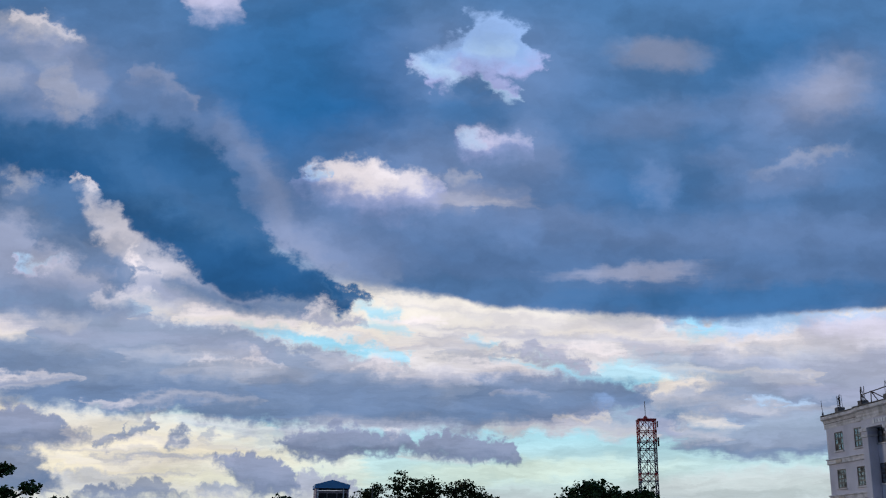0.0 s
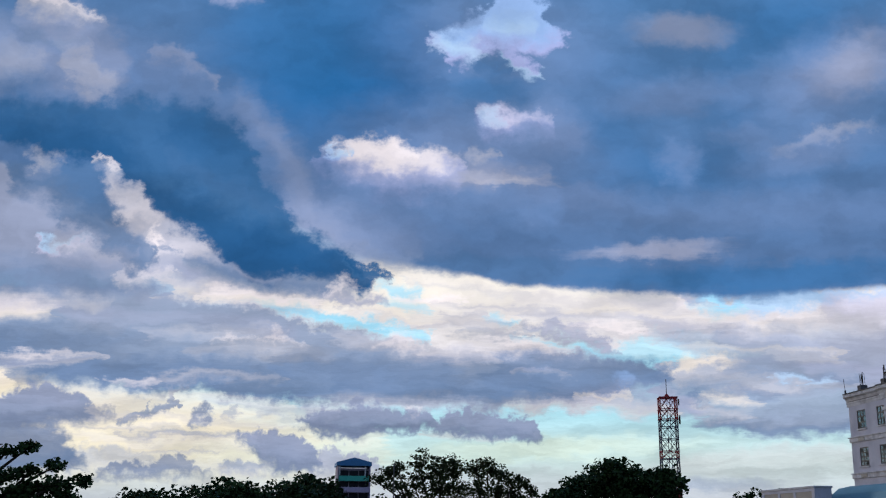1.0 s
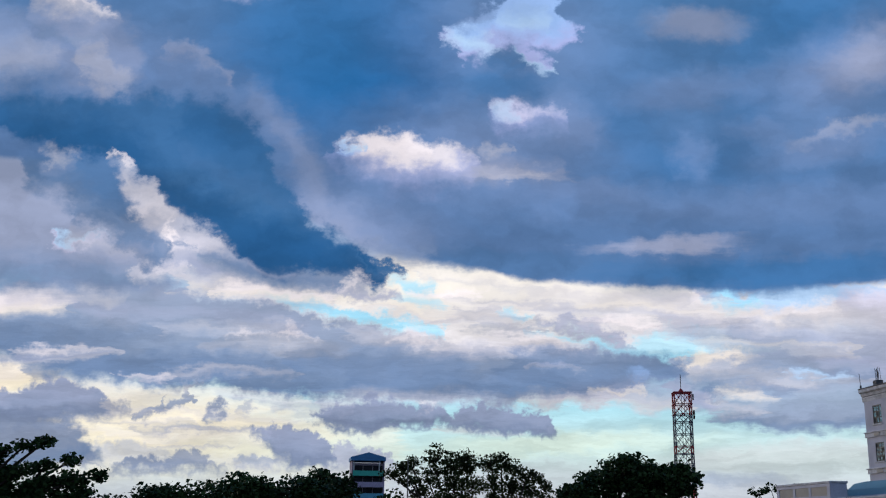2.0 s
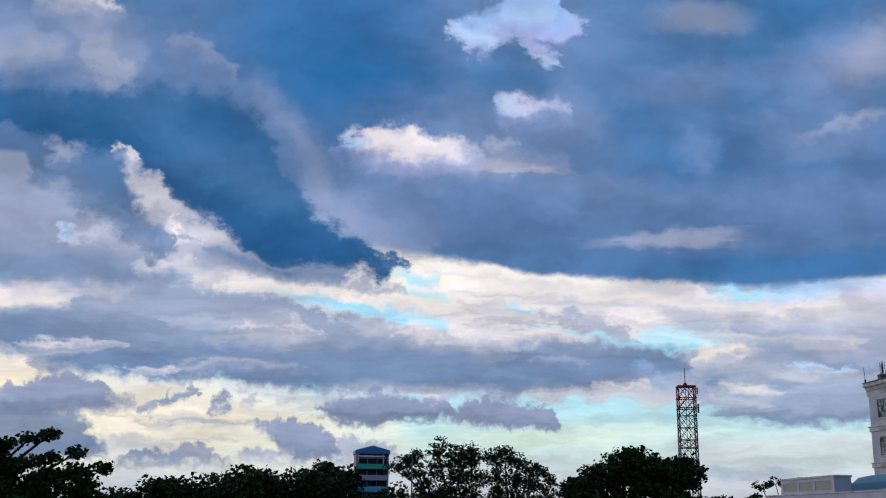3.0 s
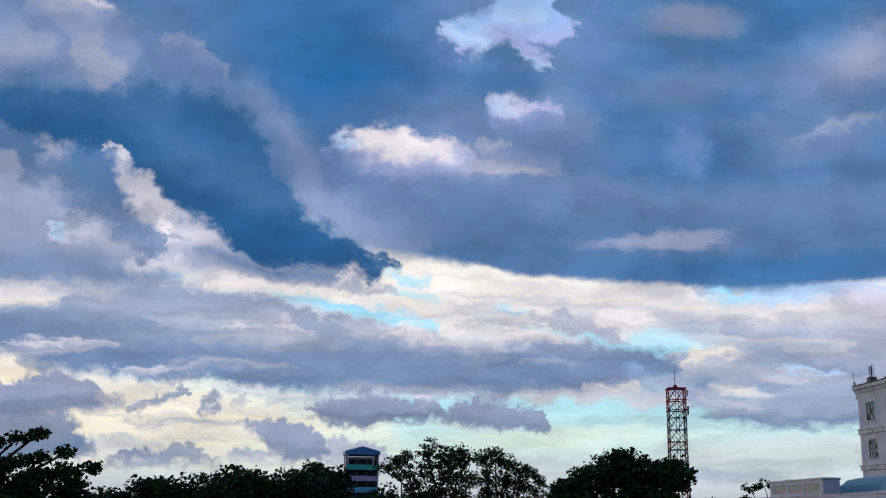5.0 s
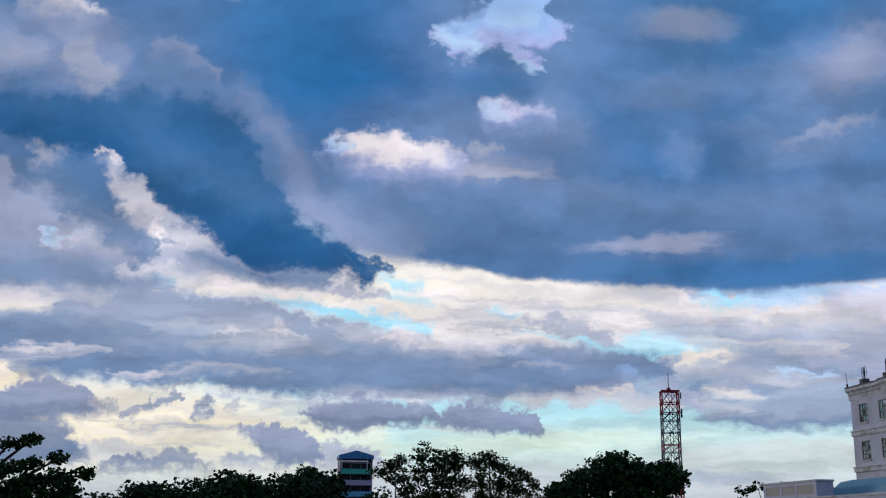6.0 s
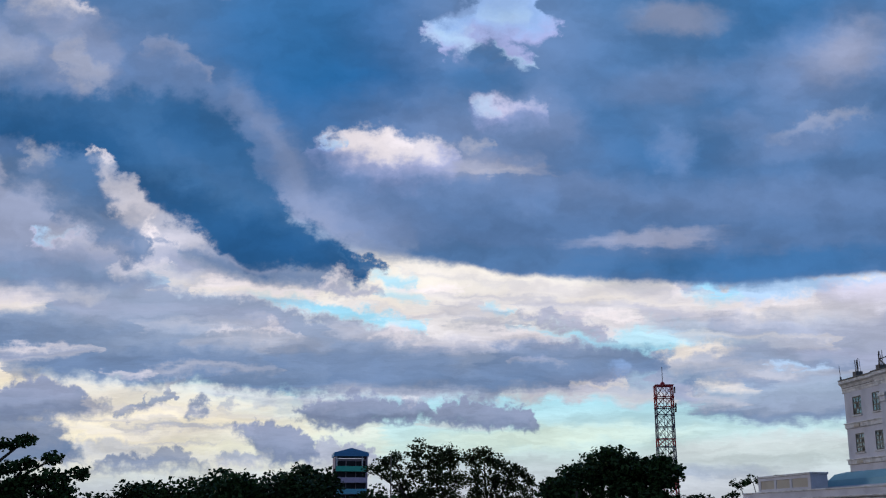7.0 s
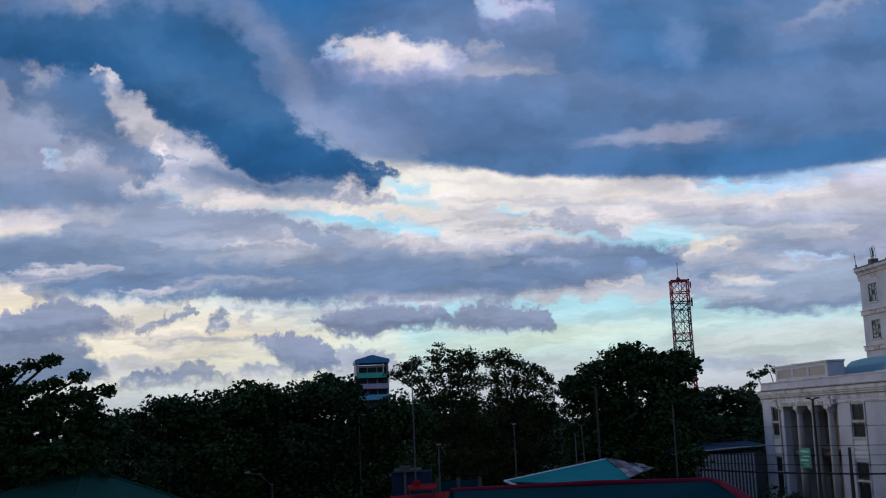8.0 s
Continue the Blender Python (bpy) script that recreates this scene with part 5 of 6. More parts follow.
ZS = [0.0, 2.2, 4.3, 6.4, 8.4, 10.3, 12.2, 14.1, 16.0, 17.9, 19.8, 21.0, 22.9, 24.8, 26.0, 27.6, 29.5]


def half(z):
    return 1.33 + max(0, 20 - z) * 0.02


def paint(z):
    return M_RED if z >= 25.9 or 19.7 <= z < 21.2 or 8 < z < 16 else M_PALE


SIGNS = [(-1, -1), (1, -1), (1, 1), (-1, 1)]


def member(name, a, b, r, mat):
    a, b = Vector(a), Vector(b)
    part(name, tube(bmesh.new(), [a, b], r, 5), mat, mast)


for z0, z1 in zip(ZS, ZS[1:]):
    h0, h1 = half(z0), half(z1)
    zm = (z0 + z1) / 2
    hm = (h0 + h1) / 2
    mat = paint(zm)
    for k in range(4):
        (ax, ay), (bx, by) = SIGNS[k], SIGNS[(k + 1) % 4]
        member("leg", (ax * h0, ay * h0, z0), (ax * h1, ay * h1, z1), 0.09, mat)
        member("girt", (ax * h1, ay * h1, z1), (bx * h1, by * h1, z1), 0.07 if z1 > 18 else 0.05, mat)
        mx0, my0 = (ax + bx) / 2 * h0, (ay + by) / 2 * h0
        mx1, my1 = (ax + bx) / 2 * h1, (ay + by) / 2 * h1
        member("brace", (ax * h0, ay * h0, z0), (mx1, my1, z1), 0.05, mat)
        member("brace", (bx * h0, by * h0, z0), (mx1, my1, z1), 0.05, mat)
        member("brace", (ax * h1, ay * h1, z1), (mx0, my0, z0), 0.045, mat)
        member("brace", (bx * h1, by * h1, z1), (mx0, my0, z0), 0.045, mat)
for z in (26.0, 27.6, 29.5):
    for k in range(4):
        (ax, ay), (bx, by) = SIGNS[k], SIGNS[(k + 1) % 4]
        member("platform_rail", (ax * 1.42, ay * 1.42, z), (bx * 1.42, by * 1.42, z), 0.09, M_RED)
member("ladder_rail", (0.2, -1.3, 1), (0.2, -1.2, 29.5), 0.05, M_PALE)
member("ladder_rail", (-0.25, -1.3, 1), (-0.25, -1.2, 29.5), 0.05, M_PALE)
member("cross_beam", (-1.4, 0, 29.5), (1.4, 0, 29.5), 0.09, M_RED)
part("mast_foot", tube(bmesh.new(), [(-0.1, 0, 29.5), (-0.1, 0, 29.9), (-0.1, 0, 30.2)], [0.4, 0.35, 0.08], 8), M_RED, mast)
member("lightning_rod", (-0.1, 0, 30.0), (-0.1, 0, 32.5), 0.06, M_STEEL)
part("antenna", worn_box(1.5, 1.75, -1.5, -1.2, 25.2, 26.6, 0.03), M_STEEL, mast)
part("antenna", worn_box(1.5, 1.7, -1.3, -1.1, 28.2, 29.2, 0.03), M_STEEL, mast)

# ---- apartment block with blue gable, far off ----
block = thing("apartment_block", pose(-20.0, 320, 0, 0, 0, 8), "narrow apartment block with blue gable roof and coloured balconies", "building")
part("wall", worn_box(-4.3, 4.3, 0.8, 10, 0, 25.4, 0.1), M_BLOCKWALL, block)
part("side_wall", worn_box(-4.6, -4.3, -0.4, 10, 0, 26.0, 0.05), M_BLOCKWALL, block)
part("side_wall", worn_box(4.3, 4.6, -0.4, 10, 0, 26.0, 0.05), M_BLOCKLILAC, block)
bm = bmesh.new()
a = [bm.verts.new(c) for c in ((-4.9, -0.9, 26.0), (4.9, -0.9, 26.0), (4.9, -0.9, 27.0), (0.0, -0.9, 28.3), (-4.9, -0.9, 27.0))]
b = [bm.verts.new((q.co.x, 10.4, q.co.z)) for q in a]
bm.faces.new(a), bm.faces.new(b[::-1])
for i in range(5):
    bm.faces.new((a[i], b[i], b[(i + 1) % 5], a[(i + 1) % 5]))
part("roof", bm, M_BLOCKBLUE, block, "blue sheet-metal gable roof")
for z, mat in ((22.0, M_BLOCKGREEN), (18.9, M_BLOCKLILAC), (15.8, M_BLOCKSKY), (12.6, M_BLOCKLILAC), (9.4, M_BLOCKSKY)):
    part("balcony", worn_box(-4.28, 4.28, -0.7, -0.45, z - 0.2, z + 1.25, 0.03), mat, block, "painted balcony parapet")
    part("balcony_slab", worn_box(-4.28, 4.28, -0.45, 0.8, z - 0.2, z), M_CONC, block)
    # wide dark sheets paint the shaded recess behind each balcony
    for x0 in (-4.05, -1.3, 1.45):
        part("window", box(bmesh.new(), x0, x0 + 2.55, 0.7, 0.79, z + 0.1, z + 2.75), M_DARK, block)
for x0 in (-4.2, 2.9):
    part("post", worn_box(x0, x0 + 0.3, -0.65, -0.4, 23.3, 26.0, 0.03), M_LETTER, block)

# green roofed hall behind the trees
hall = thing("green_roofed_hall", pose(-18.5, 112, 0, 0, 0, 4), "low hall with dull green sheet roof behind the trees", "building")
part("wall", worn_box(-5, 5, 0, 8, 0, 10.3), M_DARKWALL, hall)
bm = prism(bmesh.new(), [(-5.6, 10.2), (5.6, 10.2), (5.4, 10.9), (0, 11.15), (-5.4, 10.9)], -0.6, 8.6)
part("roof", bm, M_GREENROOF, hall)


# ---- trees ----
def leaf_mesh(name, centres, spread_at, per, size, rng, flat=0.6):
    """Many small bent leaves in clumps round the centres."""
    n = len(centres) * per
    c = np.repeat(np.asarray(centres), per, axis=0)
    s = np.repeat(np.asarray(spread_at), per)[:, None]
    g = rng.normal(size=(n, 3))
    g *= np.minimum(1, 1.5 / np.linalg.norm(g, axis=1))[:, None]
    pos = c + g * s * np.array([1, 1, flat])
    d = rng.normal(size=(n, 3)) * np.array([1, 1, 0.5])
    d /= np.linalg.norm(d, axis=1)[:, None]
    e = np.cross(d, rng.normal(size=(n, 3)))
    e /= np.linalg.norm(e, axis=1)[:, None]
    ln = (size * rng.uniform(0.6, 1.3, n))[:, None]
    w = ln * rng.uniform(0.28, 0.42, n)[:, None]
    fold = np.cross(d, e) * ln * 0.12
    verts = np.stack([pos - d * ln * 0.5, pos + e * w + fold, pos + d * ln * 0.5, pos - e * w + fold], axis=1).reshape(-1, 3)
    idx = (np.arange(n)[:, None] * 4 + np.array([0, 1, 2, 0, 2, 3])).reshape(-1)
    me = bpy.data.meshes.new(name)
    me.vertices.add(n * 4)
    me.vertices.foreach_set("co", verts.reshape(-1).astype(np.float32))
    me.loops.add(n * 6)
    me.loops.foreach_set("vertex_index", idx.astype(np.int32))
    me.polygons.add(n * 2)
    me.polygons.foreach_set("loop_start", np.arange(0, n * 6, 3, dtype=np.int32))
    me.update(calc_edges=True)
    return me


def limb_path(a, b, rng, sag=0.08, n=5):
    a, b = np.asarray(a, float), np.asarray(b, float)
    ln = np.linalg.norm(b - a)
    out = []
    for i in range(n):
        f = i / (n - 1)
        p = a + (b - a) * f
        p[2] += math.sin(f * math.pi) * ln * sag
        p += rng.normal(size=3) * ln * 0.03 * (0 < i < n - 1)
        out.append(tuple(p))
    return out


def tree(at, label, lobes, leaf, fork, trunk_r, seed, size=0.3, clumps=70, per=22, clump_r=0.42, twigs=5, shell=0.55):
    """A tree: tapered trunk, limbs to each lobe of the crown, twigs, leaves in uneven clumps.
    lobes: (dx, dy, z, rx, ry, rz) from the trunk's foot."""
    rng = np.random.default_rng(seed)
    t = thing("tree", pose(at[0], at[1], 0), label, "tree", "trees along the road")
    lean = rng.normal(size=2) * 0.25
    top = (lean[0], lean[1], fork)
    bm = tube(bmesh.new(), [(0, 0, -0.1), (0.02, 0, 0.5), (lean[0] * 0.5, lean[1] * 0.5, fork * 0.5), top], [trunk_r * 1.6, trunk_r * 1.1, trunk_r * 0.9, trunk_r * 0.75], 10)
    part("trunk", bm, M_BARK, t, smooth=True)
    centres, radii = [], []
    for dx, dy, z, rx, ry, rz in lobes:
        hub = np.array([dx, dy, z - rz * 0.3])
        bm = tube(bmesh.new(), limb_path(top, hub, rng), [trunk_r * q for q in (0.55, 0.42, 0.32, 0.24, 0.16)], 7)
        for _ in range(twigs):
            q = rng.normal(size=3)
            q /= np.linalg.norm(q)
            q[2] = abs(q[2]) * 0.9
            tip = np.array([dx, dy, z]) + q * np.array([rx, ry, rz]) * 0.92
            tube(bm, limb_path(hub, tip, rng, 0.05, 4), [trunk_r * q2 for q2 in (0.18, 0.12, 0.08, 0.03)], 5)
        part("limb", bm, M_BARK, t, smooth=True)
        k = max(8, int(clumps * (rx * ry + rx * rz + ry * rz) / 6.0))
        q = rng.normal(size=(k, 3))
        q /= np.linalg.norm(q, axis=1)[:, None]
        rad = shell + (1.06 - shell) * rng.uniform(0, 1, k) ** 0.6
        rad *= 1 + 0.12 * np.sin(q[:, 0] * 5 + seed) * np.cos(q[:, 2] * 4 + q[:, 1] * 3)
        p = np.array([dx, dy, z]) + q * rad[:, None] * np.array([rx, ry, rz])
        centres.append(p)
        radii.append(clump_r * rng.uniform(0.55, 1.25, k))
    me = leaf_mesh("crown", np.concatenate(centres), np.concatenate(radii), per, size, rng)
    me.materials.append(leaf)
    ob = new("crown", me)
    ob.parent = t
    return t


def lobes_for(points, drop, depth_r):
    """Lobes under a skyline: (x, top z, half width, half height) and one body lobe below each."""
    return [(x, (i % 3 - 1) * depth_r * 0.5, z - rz - 0.3, rx, max(rx, depth_r), rz) for i, (x, z, rx, rz) in enumerate(points)]


# near tree with layered sprays: three rising tiers, and the body below
def tier(x, z, steps, dx, dz, r):
    """Clumps that shrink along a rising branch."""
    return [(x + k * dx, 0.3 * math.sin(k * 2.1), z + k * dz, r * (1 - 0.19 * k), r * (0.8 - 0.15 * k), r * 0.46 * (1 - 0.17 * k)) for k in range(steps)]


SPRAYS = tier(2.2, 10.75, 5, 0.8, 0.24, 0.95) + tier(3.0, 10.15, 5, 0.88, 0.2, 1.0) + tier(5.4, 9.92, 4, 0.8, 0.14, 0.85)
BODY = [(0, 0, 9.8, 2.6, 2.5, 1.3), (6.9, 0.2, 9.6, 0.8, 0.6, 0.36), (2.5, 0.0, 9.6, 1.7, 1.6, 0.8), (4.6, 0.0, 9.3, 1.5, 1.4, 0.75),
        (6.5, 0.2, 9.05, 1.3, 1.2, 0.6), (7.9, 0.1, 8.8, 0.9, 0.8, 0.5), (2.0, 0.5, 7.6, 3.2, 2.2, 1.6), (5.8, 0.0, 7.8, 2.4, 2.0, 1.3),
        (4.5, 0.5, 5.2, 3.5, 2.2, 2.0), (0, 0.5, 5.0, 3.2, 2.4, 2.2)]
tree((-21.5, 46), "dark broadleaf tree with tiered spreading branches", SPRAYS + BODY, M_LEAF_A, 4.5, 0.28, 11, 0.2, 130, 24, 0.22, shell=0.2)
# dense row
tree((-17.5, 69), "dense dark green tree in a close row", lobes_for([(-1.5, 10.3, 1.6, 1.6), (0.4, 10.9, 1.0, 1.0), (1.9, 10.4, 1.3, 1.2), (-0.5, 8.6, 3.2, 2.4), (1.5, 6.4, 3.2, 2.6), (-1.5, 5.0, 3.0, 2.6)], 0, 1.8), M_LEAF_C, 3.5, 0.25, 21, 0.28)
tree((-13.6, 70), "dense dark green tree in a close row", lobes_for([(-2.6, 10.9, 0.9, 1.0), (-0.8, 11.2, 1.6, 1.3), (0.8, 11.75, 1.2, 1.2), (2.4, 11.4, 1.2, 1.1), (0, 9.6, 3.2, 2.4), (0.5, 7.0, 3.4, 2.8), (-0.5, 5.0, 3.0, 2.6)], 0, 2.0), M_LEAF_A, 3.8, 0.3, 22, 0.3)
tree((-9.0, 71), "dense dark green tree in a close row", lobes_for([(-2.2, 11.2, 1.5, 1.2), (-0.4, 11.5, 1.3, 1.1), (1.2, 11.9, 1.2, 1.2), (2.8, 11.5, 1.1, 1.0), (0, 9.7, 3.4, 2.2), (0.5, 7.0, 3.4, 2.8), (-0.5, 5.0, 3.2, 2.6)], 0, 2.0), M_LEAF_C, 3.8, 0.3, 23, 0.3)
tree((-6.9, 72), "dense dark green tree in a close row", lobes_for([(-0.6, 11.9, 1.1, 1.0), (0.5, 11.5, 0.7, 0.8), (1.4, 10.1, 0.7, 0.7), (0, 9.8, 1.7, 1.8), (2.6, 9.7, 1.3, 1.2), (1.8, 8.4, 2.6, 2.2), (4.0, 10.5, 1.3, 1.3), (5.2, 10.2, 1.0, 1.2), (2.8, 9.9, 1.0, 1.0), (0, 6.0, 3.0, 2.6), (4, 6.8, 2.4, 2.6)], 0, 1.8), M_LEAF_A, 3.6, 0.26, 24, 0.28)
tree((-19.5, 84), "dense dark tree behind the close row", lobes_for([(-3.5, 10.2, 1.8, 1.5), (-1.0, 10.3, 2.0, 1.6), (1.6, 10.4, 2.0, 1.6), (4.0, 10.6, 1.8, 1.5), (0, 8.4, 5.0, 3.0), (0, 5.0, 5.0, 3.0)], 0, 1.8), M_LEAF_C, 4.0, 0.25, 25, 0.32)
# airy pair
tree((0.6, 80), "tall airy tree with open crown and visible limbs", lobes_for([
    (-4.0, 12.5, 0.6, 0.3), (-3.2, 13.2, 0.7, 0.5), (-2.5, 13.5, 0.6, 0.6), (-2.6, 12.3, 0.7, 0.5), (-0.9, 14.2, 0.7, 1.0), (0.0, 13.9, 0.7, 0.9),
    (0.9, 14.1, 0.6, 0.9), (1.6, 14.0, 0.6, 1.0), (-1.3, 12.8, 0.9, 0.9), (0.4, 12.6, 1.0, 1.0), (1.7, 12.5, 0.7, 0.9), (-2.0, 11.4, 0.8, 0.7),
    (-0.6, 11.5, 1.0, 0.8), (1.2, 11.2, 1.0, 0.9), (-1.5, 10.4, 1.0, 0.8), (0.6, 10.0, 1.4, 1.0), (-1.4, 9.4, 1.8, 1.2), (1.6, 9.6, 1.8, 1.4),
    (-0.5, 8.2, 3.4, 2.4), (0.5, 5.2, 3.4, 2.4)], 0, 0.8), M_LEAF_B, 6.5, 0.24, 31, 0.19, 85, 24, 0.28, shell=0.15)
tree((4.6, 81), "tall airy tree with open crown and visible limbs", lobes_for([
    (-1.0, 14.0, 0.7, 0.8), (-0.2, 13.8, 0.7, 0.7), (0.7, 13.4, 0.7, 0.7), (1.5, 12.9, 0.6, 0.6), (2.2, 12.7, 0.5, 0.45), (2.9, 12.0, 0.5, 0.4),
    (-0.9, 12.7, 0.8, 0.9), (0.4, 12.4, 0.9, 0.8), (1.5, 11.9, 0.8, 0.7), (2.6, 11.2, 0.8, 0.6), (-0.4, 11.4, 1.0, 0.9), (1.0, 10.9, 1.1, 0.8),
    (2.3, 10.3, 1.1, 0.8), (3.1, 9.8, 0.9, 0.8), (0.0, 10.2, 1.4, 1.0), (1.6, 9.5, 1.6, 1.2), (0.5, 8.8, 3.2, 2.4), (0.5, 5.4, 3.4, 2.6)], 0, 0.8), M_LEAF_B, 6.2, 0.24, 32, 0.19, 85, 24, 0.28, shell=0.15)
tree((2.2, 89), "dense dark tree behind the airy pair", lobes_for([(-4.0, 10.2, 1.8, 1.4), (-1.5, 10.6, 2.0, 1.6), (1.2, 10.4, 2.0, 1.6), (3.6, 10.2, 1.8, 1.5), (0, 8.4, 5.0, 3.0), (0, 5.0, 5.0, 3.0)], 0, 1.8), M_LEAF_C, 4.0, 0.25, 33, 0.3)
# broad dark tree before the lattice tower
tree((12.4, 75), "broad dense dark tree with domed crown", lobes_for([(-3.9, 11.4, 0.7, 0.7), (-3.0, 11.5, 0.9, 0.9), (-2.0, 12.4, 1.3, 1.1), (-0.8, 13.2, 1.2, 1.1), (0.5, 13.4, 1.4, 1.2), (1.8, 12.9, 1.2, 1.0), (3.0, 12.7, 1.2, 0.9), (3.7, 12.2, 0.8, 0.6), (-2.0, 10.8, 2.2, 1.8), (0.8, 11.6, 2.6, 2.2), (2.8, 10.8, 1.7, 1.4), (-1.5, 8.6, 3.0, 2.2), (1.8, 8.8, 2.6, 2.4), (0, 6.0, 4.4, 3.0), (0, 4.0, 4.2, 2.6)], 0, 1.8), M_LEAF_A, 5.0, 0.4, 41, 0.3, 80, 22, 0.36)
# low trees behind and beside the building
tree((27.5, 118), "low dark tree beyond the fence", lobes_for([(-3.5, 10.6, 1.8, 1.4), (-1.0, 11.0, 1.8, 1.5), (1.4, 11.3, 1.6, 1.4), (3.4, 10.8, 1.6, 1.3), (0, 8.6, 4.4, 2.6), (0, 5.4, 4.6, 3.0)], 0, 2.0), M_LEAF_C, 4.0, 0.3, 51, 0.34)
tree((21.0, 103), "low dark tree behind the shed", lobes_for([(-2.4, 9.0, 1.6, 1.4), (0.0, 9.3, 1.8, 1.4), (2.4, 8.6, 1.6, 1.3), (0, 6.6, 3.4, 2.4), (0, 4.2, 3.4, 2.2)], 0, 2.0), M_LEAF_C, 3.0, 0.25, 52, 0.3)
tree((30.5, 104), "small sparse tree behind the porch parapet", lobes_for([(-1.6, 12.2, 0.7, 0.4), (-0.3, 12.6, 0.8, 0.4), (-2.2, 11.3, 0.7, 0.4), (-2.6, 10.4, 0.9, 0.5), (-1.5, 9.4, 1.4, 0.9), (2.2, 12.6, 0.6, 0.35), (-1.0, 7.6, 2.0, 1.6), (-0.5, 5.0, 2.4, 2.0)], 0, 0.8), M_LEAF_A, 5.0, 0.2, 53, 0.3, 40, 18, 0.26)
tree((25.0, 88), "leafy shrub at the foot of the white building", [(0, 0, 1.4, 1.4, 1.2, 1.1), (1.6, 1, 1.1, 1.2, 1.1, 0.9), (-1.4, -0.5, 1.0, 1.1, 1.0, 0.9)], M_LEAF_A, 0.6, 0.08, 54, 0.2, 60, 18, 0.25)

# far woods that close the horizon
rng = np.random.default_rng(5)
k = 4200
az = rng.uniform(-32, 32, k)
dist = rng.uniform(112, 330, k)
pts = np.stack([np.sin(np.radians(az)) * dist, np.cos(np.radians(az)) * dist, rng.uniform(0.5, 1.0, k) ** 0.7 * (6.6 + 1.6 * np.sin(az * 1.7) + 0.8 * np.sin(az * 5.1)) + 0.5], axis=1)
me = leaf_mesh("far_woods", pts, np.full(k, 2.0), 60, 0.6, rng, 0.5)
me.materials.append(M_LEAF_C)
tagged(new("far_woods", me), "dark band of distant woods along the horizon", "woods", kind="stuff")

# ---- roofs and small things below ----
house = thing("hip_roofed_house", pose(-14.6, 46, 0, 0, 0, -15), "low house with dark green hipped sheet roof", "house")
part("wall", worn_box(-4.2, 1.9, -4.2, 4.2, 0, 5.3), M_DARKWALL, house)
E, ZE, ZP = 5.0, 5.35, 7.3
cs = [(-E, -E, ZE), (2.5, -E, ZE), (2.5, E, ZE), (-E, E, ZE)]
for i in range(4):
    part("roof_slope", slab([cs[i], cs[(i + 1) % 4], (0, 0, ZP)], 0.06), M_GREENROOF, house)
    a, b = Vector(cs[i]), Vector(cs[(i + 1) % 4])
    part("fascia", tube(bmesh.new(), [a + Vector((0, 0, -0.06)), b + Vector((0, 0, -0.06))], 0.09, 6), M_DARKWALL, house)
    part("hip_cap", tube(bmesh.new(), [a, (0, 0, ZP)], 0.07, 6), M_GREENROOF, house)

shop = thing("teal_roofed_shed", pose(0, 0, 0), "low shed with bright teal sheet roof patched with rusty sheets", "shed")
part("wall", worn_box(4.6, 9.4, 58.2, 61.5, 0, 5.0), M_DARKWALL, shop)
P1, P2, P3, P4, P5 = (3.0, 60.0, 5.33), (7.3, 56.6, 5.18), (9.2, 57.6, 5.35), (8.5, 61.0, 6.2), (11.0, 60.4, 5.66)
part("roof_slope", slab([P1, P2, P3, P4], 0.06), M_TEAL, shop, "bright teal sheet roof")
part("verge", tube(bmesh.new(), [P1, P4], 0.05, 6), M_LETTER, shop)
part("verge", tube(bmesh.new(), [P1, (3.6, 59.3, 5.1)], 0.07, 6), M_LETTER, shop)
rnd = random.Random(3)
for i in range(5):
    for j in range(2):
        fa, fb = i / 5, (i + 1) / 5
        lo0, lo1 = Vector(P3).lerp(Vector(P5), fa * 0.98), Vector(P3).lerp(Vector(P5), fb)
        hi0, hi1 = Vector(P4).lerp(Vector(P5), fa * 0.98), Vector(P4).lerp(Vector(P5), fb)
        q = [lo0.lerp(hi0, j / 2), lo1.lerp(hi1, j / 2), lo1.lerp(hi1, (j + 1) / 2 + 0.04), lo0.lerp(hi0, (j + 1) / 2 + 0.04)]
        lift = Vector((0, 0, rnd.uniform(0.01, 0.09)))
        part("rusty_sheet", slab([tuple(c + lift) for c in q], 0.02), M_RUST, shop)

court = thing("red_edged_canopy", pose(0, 0, 0), "wide dark teal canopy roof with crimson edge trim", "canopy")
part("roof", slab([(0.2, 38, 6.24), (8.7, 38, 6.22), (9.1, 37.4, 6.0), (9.4, 30, 4.6), (0.2, 30, 4.7)], 0.08), M_DARKTEAL, court, "dark teal sheet roof")
part("edge_trim", tube(bmesh.new(), [(0.1, 38.05, 6.24), (4.8, 38.05, 6.3), (8.7, 38.05, 6.22), (9.05, 37.6, 6.1), (9.3, 36.4, 5.8), (9.55, 30, 4.65)], [0.09, 0.09, 0.1, 0.14, 0.17, 0.2], 8), M_CRIMSON, court, "crimson rounded edge trim")
for x in (0.6, 4.8, 8.7):
    for y in (30.5, 37.4):
        part("post", tube(bmesh.new(), [(x, y, 0), (x, y, 4.6 + (y - 30) * 0.19)], 0.08, 8), M_GALV, court)

kiosk = thing("blue_kiosk", pose(-1.9, 66, 0), "blue painted kiosk with pale roof edge under the trees", "kiosk")
part("wall", worn_box(-1.3, 1.0, 0, 2, 0, 5.75), M_BLUEWALL, kiosk)
part("roof", worn_box(-1.2, 0.4, -0.4, 2.2, 5.75, 5.9), M_DARKWALL, kiosk)
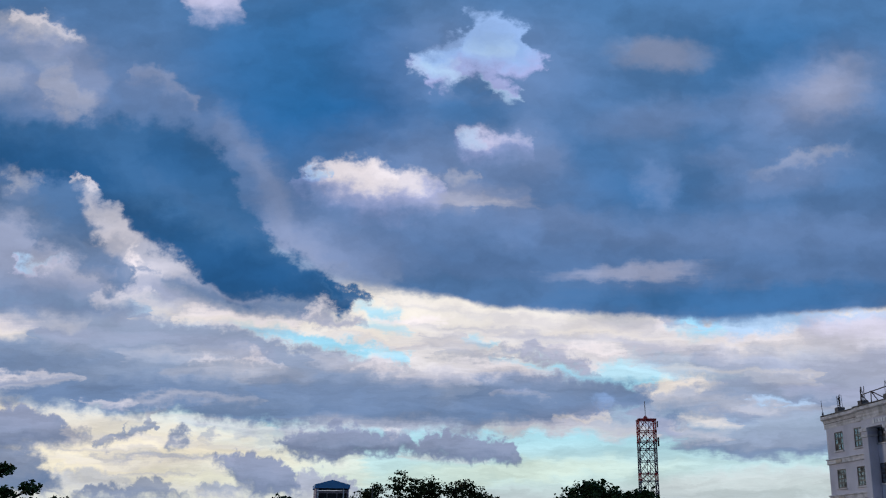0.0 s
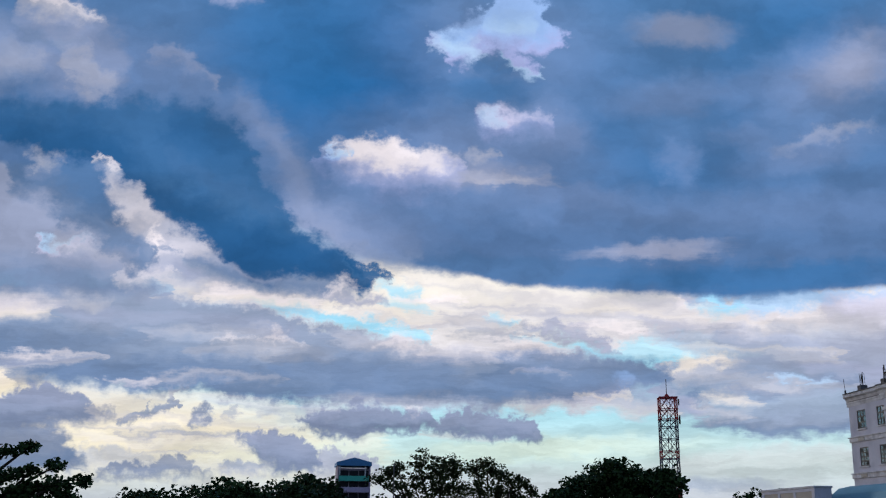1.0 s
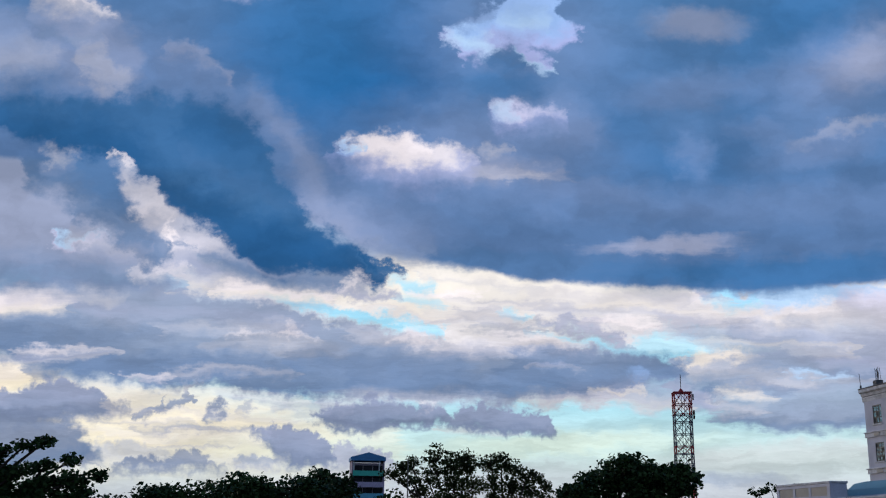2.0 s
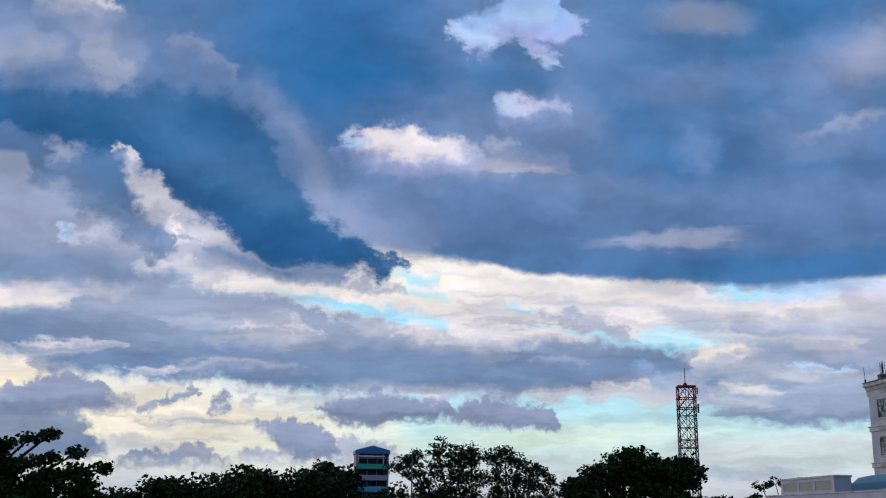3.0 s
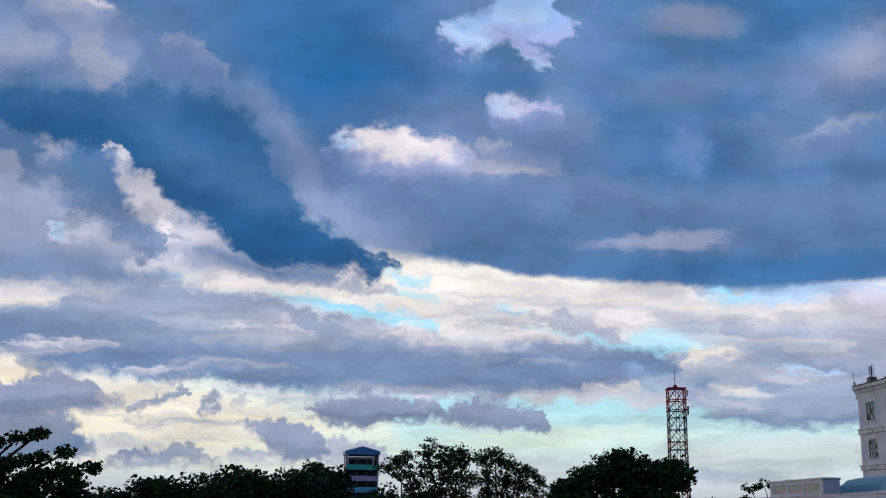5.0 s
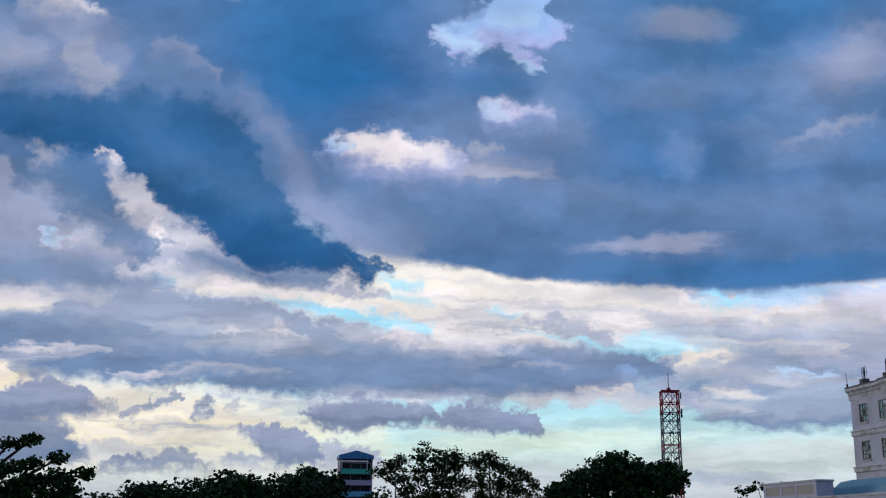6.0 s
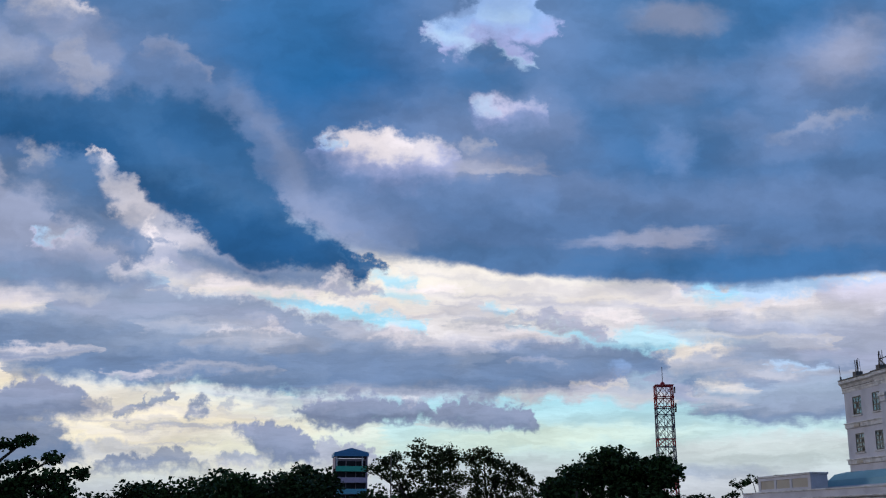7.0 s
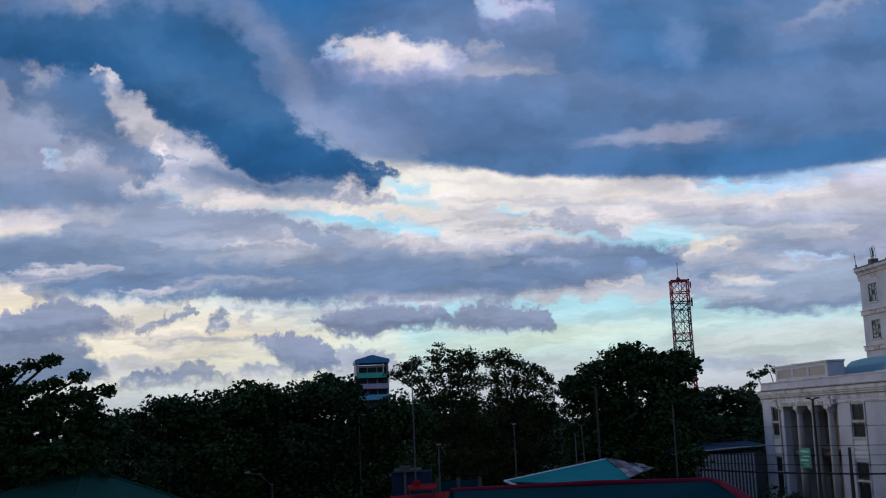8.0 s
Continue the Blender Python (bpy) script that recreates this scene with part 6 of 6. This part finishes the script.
part("sign_box", worn_box(-0.8, -0.2, -0.3, 0.3, 5.9, 6.1), M_DARKWALL, kiosk)
part("post", worn_box(-0.6, -0.45, -0.3, -0.15, 0, 5.75), M_GALV, kiosk)
part("shutter", worn_box(-0.3, 0.8, -0.04, 0.0, 3.6, 5.2, 0.01), M_DARKTEAL, kiosk)
side = thing("teal_boundary_wall", pose(0.3, 67, 0), "dull teal boundary wall under the trees", "wall")
part("panel", worn_box(-0.9, 1.6, 0, 0.15, 0, 5.1), M_DARKTEAL, side)
for x in (-0.9, 0.35, 1.6):
    part("pillar", worn_box(x - 0.12, x + 0.12, -0.06, 0.2, 0, 5.25), M_DARKWALL, side)
hut = thing("concrete_house", pose(3.0, 94, 0), "grey concrete house half hidden under the trees", "house")
part("wall", worn_box(-4.5, 3.5, 0, 5, 0, 6.8), M_DARKWALL, hut)
part("ledge", worn_box(-4.8, 3.8, -0.6, 0, 5.4, 5.7), M_KERB, hut)
part("ledge", worn_box(-4.8, 2.0, -0.6, 0, 7.0, 7.25), M_KERB, hut)
for x in (-3.5, -1.2, 1.2):
    part("window", box(bmesh.new(), x, x + 1.3, -0.05, 0.02, 3.4, 4.8), M_DARK, hut)

stall = thing("red_market_stall", pose(-1.5, 60, -0.3), "red tarpaulin market stall with poles", "stall")
part("canopy", slab([(-1.5, -1.2, 4.8), (1.5, -1.2, 4.9), (1.6, 1.2, 5.15), (-1.6, 1.2, 5.0)], 0.05), M_REDTARP, stall)
part("canopy", slab([(-0.6, -0.7, 5.4), (0.9, -0.7, 5.45), (0.9, 0.5, 5.65), (-0.6, 0.5, 5.6)], 0.05), M_REDTARP, stall)
part("sign_box", worn_box(-0.3, 0.1, -0.6, -0.3, 5.6, 5.85), M_REDTARP, stall)
for x in (-1.8, 1.5):
    for y in (-1.1, 1.1):
        part("pole", tube(bmesh.new(), [(x, y, 0), (x, y, 5.0)], 0.04, 6), M_GALV, stall)
for x in (-0.5, 0.8):
    part("pole", tube(bmesh.new(), [(x, 0, 5.0), (x, 0, 5.5)], 0.04, 6), M_GALV, stall)

shed = thing("fenced_shed", pose(23.0, 96, 0, 0, 0, 3), "low shed with pale-edged roof behind slatted fence", "shed")
part("wall", worn_box(-4.2, 4.2, 0.8, 5, 0, 4.9), M_DARKWALL, shed)
part("roof", slab([(-4.0, 0.4, 5.1), (4.2, 0.4, 5.5), (4.2, 5.4, 5.75), (-4.0, 5.4, 5.6)], 0.12), M_SHEDROOF, shed)
part("roof_edge", tube(bmesh.new(), [(-4.0, 0.35, 5.05), (1.5, 0.35, 5.35), (4.2, 0.35, 5.45)], 0.07, 6), M_WALLTOP, shed)
fence = thing("slatted_fence", pose(22.9, 95, 0, 0, 0, 3), "tall fence of pale upright slats", "fence")
first = None
for i in range(18):
    x = -2.2 + i * 0.29
    if first is None:
        first = part("slat", worn_box(-0.06, 0.06, 0, 0.04, 0, 4.9, 0.01), M_WALLTOP, fence)
        first.matrix_basis = pose(x, 0, 0)
    else:
        share("slat", first.data, fence, pose(x, 0, 0))
for z in (1.0, 4.4):
    part("rail", worn_box(-2.4, 3.1, 0.045, 0.1, z, z + 0.1, 0.01), M_DARKWALL, fence)


def pole(name, x, y, top, r, label, mat=M_GALV, arms=(), lean=0.0):
    t = thing(name, pose(x, y, 0), label, "pole")
    part("shaft", tube(bmesh.new(), [(0, 0, 0), (lean * 0.5, 0, top * 0.5), (lean, 0, top)], [r * 1.25, r, r * 0.75], 8), mat, t)
    for dx, dz in arms:
        a = part("arm", tube(bmesh.new(), [(lean, 0, top - 0.1), (lean + dx * 0.5, 0, top + dz * 0.8), (lean + dx, 0, top + dz)], r * 0.5, 6), mat, t)
        part("lamp_head", worn_box(lean + dx - 0.13, lean + dx + 0.13, -0.08, 0.08, top + dz - 0.04, top + dz + 0.06, 0.02), M_KERB if mat is M_GALV else M_CABLE, a)
    return t


pole("flag_pole", -1.66, 60, 11.9, 0.042, "slender pale metal flag pole")
pole("lamp_post", -5.3, 70, 9.1, 0.045, "slim grey street lamp post", arms=((0.3, 0.05),))
pole("lamp_post", -0.4, 62, 7.2, 0.05, "slim grey lamp post with small head", arms=((0.0, 0.1),))
pole("lamp_post", 4.25, 70, 8.1, 0.045, "slim pale lamp post with small head", arms=((0.0, 0.1),))
pole("pale_post", 8.0, 70, 7.5, 0.045, "short pale upright post")
pole("bent_post", 8.7, 70, 8.0, 0.045, "leaning pale street lamp with curved arm", arms=((-0.5, 0.15),), lean=-0.3)
pole("utility_pole", 9.3, 69, 10.2, 0.075, "dark wooden utility pole", M_WOODPOLE)
pole("pale_post", 12.1, 60, 8.9, 0.04, "slender pale metal post")
pole("street_lamp", -9.2, 60, 5.7, 0.04, "grey street lamp with a slanting arm", arms=((-1.3, 0.6),))
pole("street_lamp", 24.1, 74, 9.0, 0.10, "dark street lamp with two heads before the porch", M_WOODPOLE, arms=((-0.3, 0.06), (0.3, 0.06)))
pole("utility_pole", 26.2, 74, 5.8, 0.13, "dark utility pole carrying cables", M_WOODPOLE)
pole("utility_pole", 14.5, 66, 5.4, 0.13, "dark utility pole carrying cables", M_WOODPOLE)


def wire(a, b, sag, r):
    a, b = Vector(a), Vector(b)
    pts = []
    for i in range(17):
        f = i / 16
        p = a.lerp(b, f)
        p.z -= 4 * sag * f * (1 - f)
        pts.append(p)
    ob = mesh_object("power_line", tube(bmesh.new(), pts, r, 5), M_CABLE)
    return tagged(ob, "black power line slung between poles", "cable", "power lines")


for z, r, sag in ((5.2, 0.05, 0.5), (5.6, 0.02, 0.4), (6.1, 0.016, 0.35), (6.6, 0.016, 0.3), (7.6, 0.014, 0.2)):
    wire((14.5, 66, z), (40, 60, z - 0.2), sag, r)
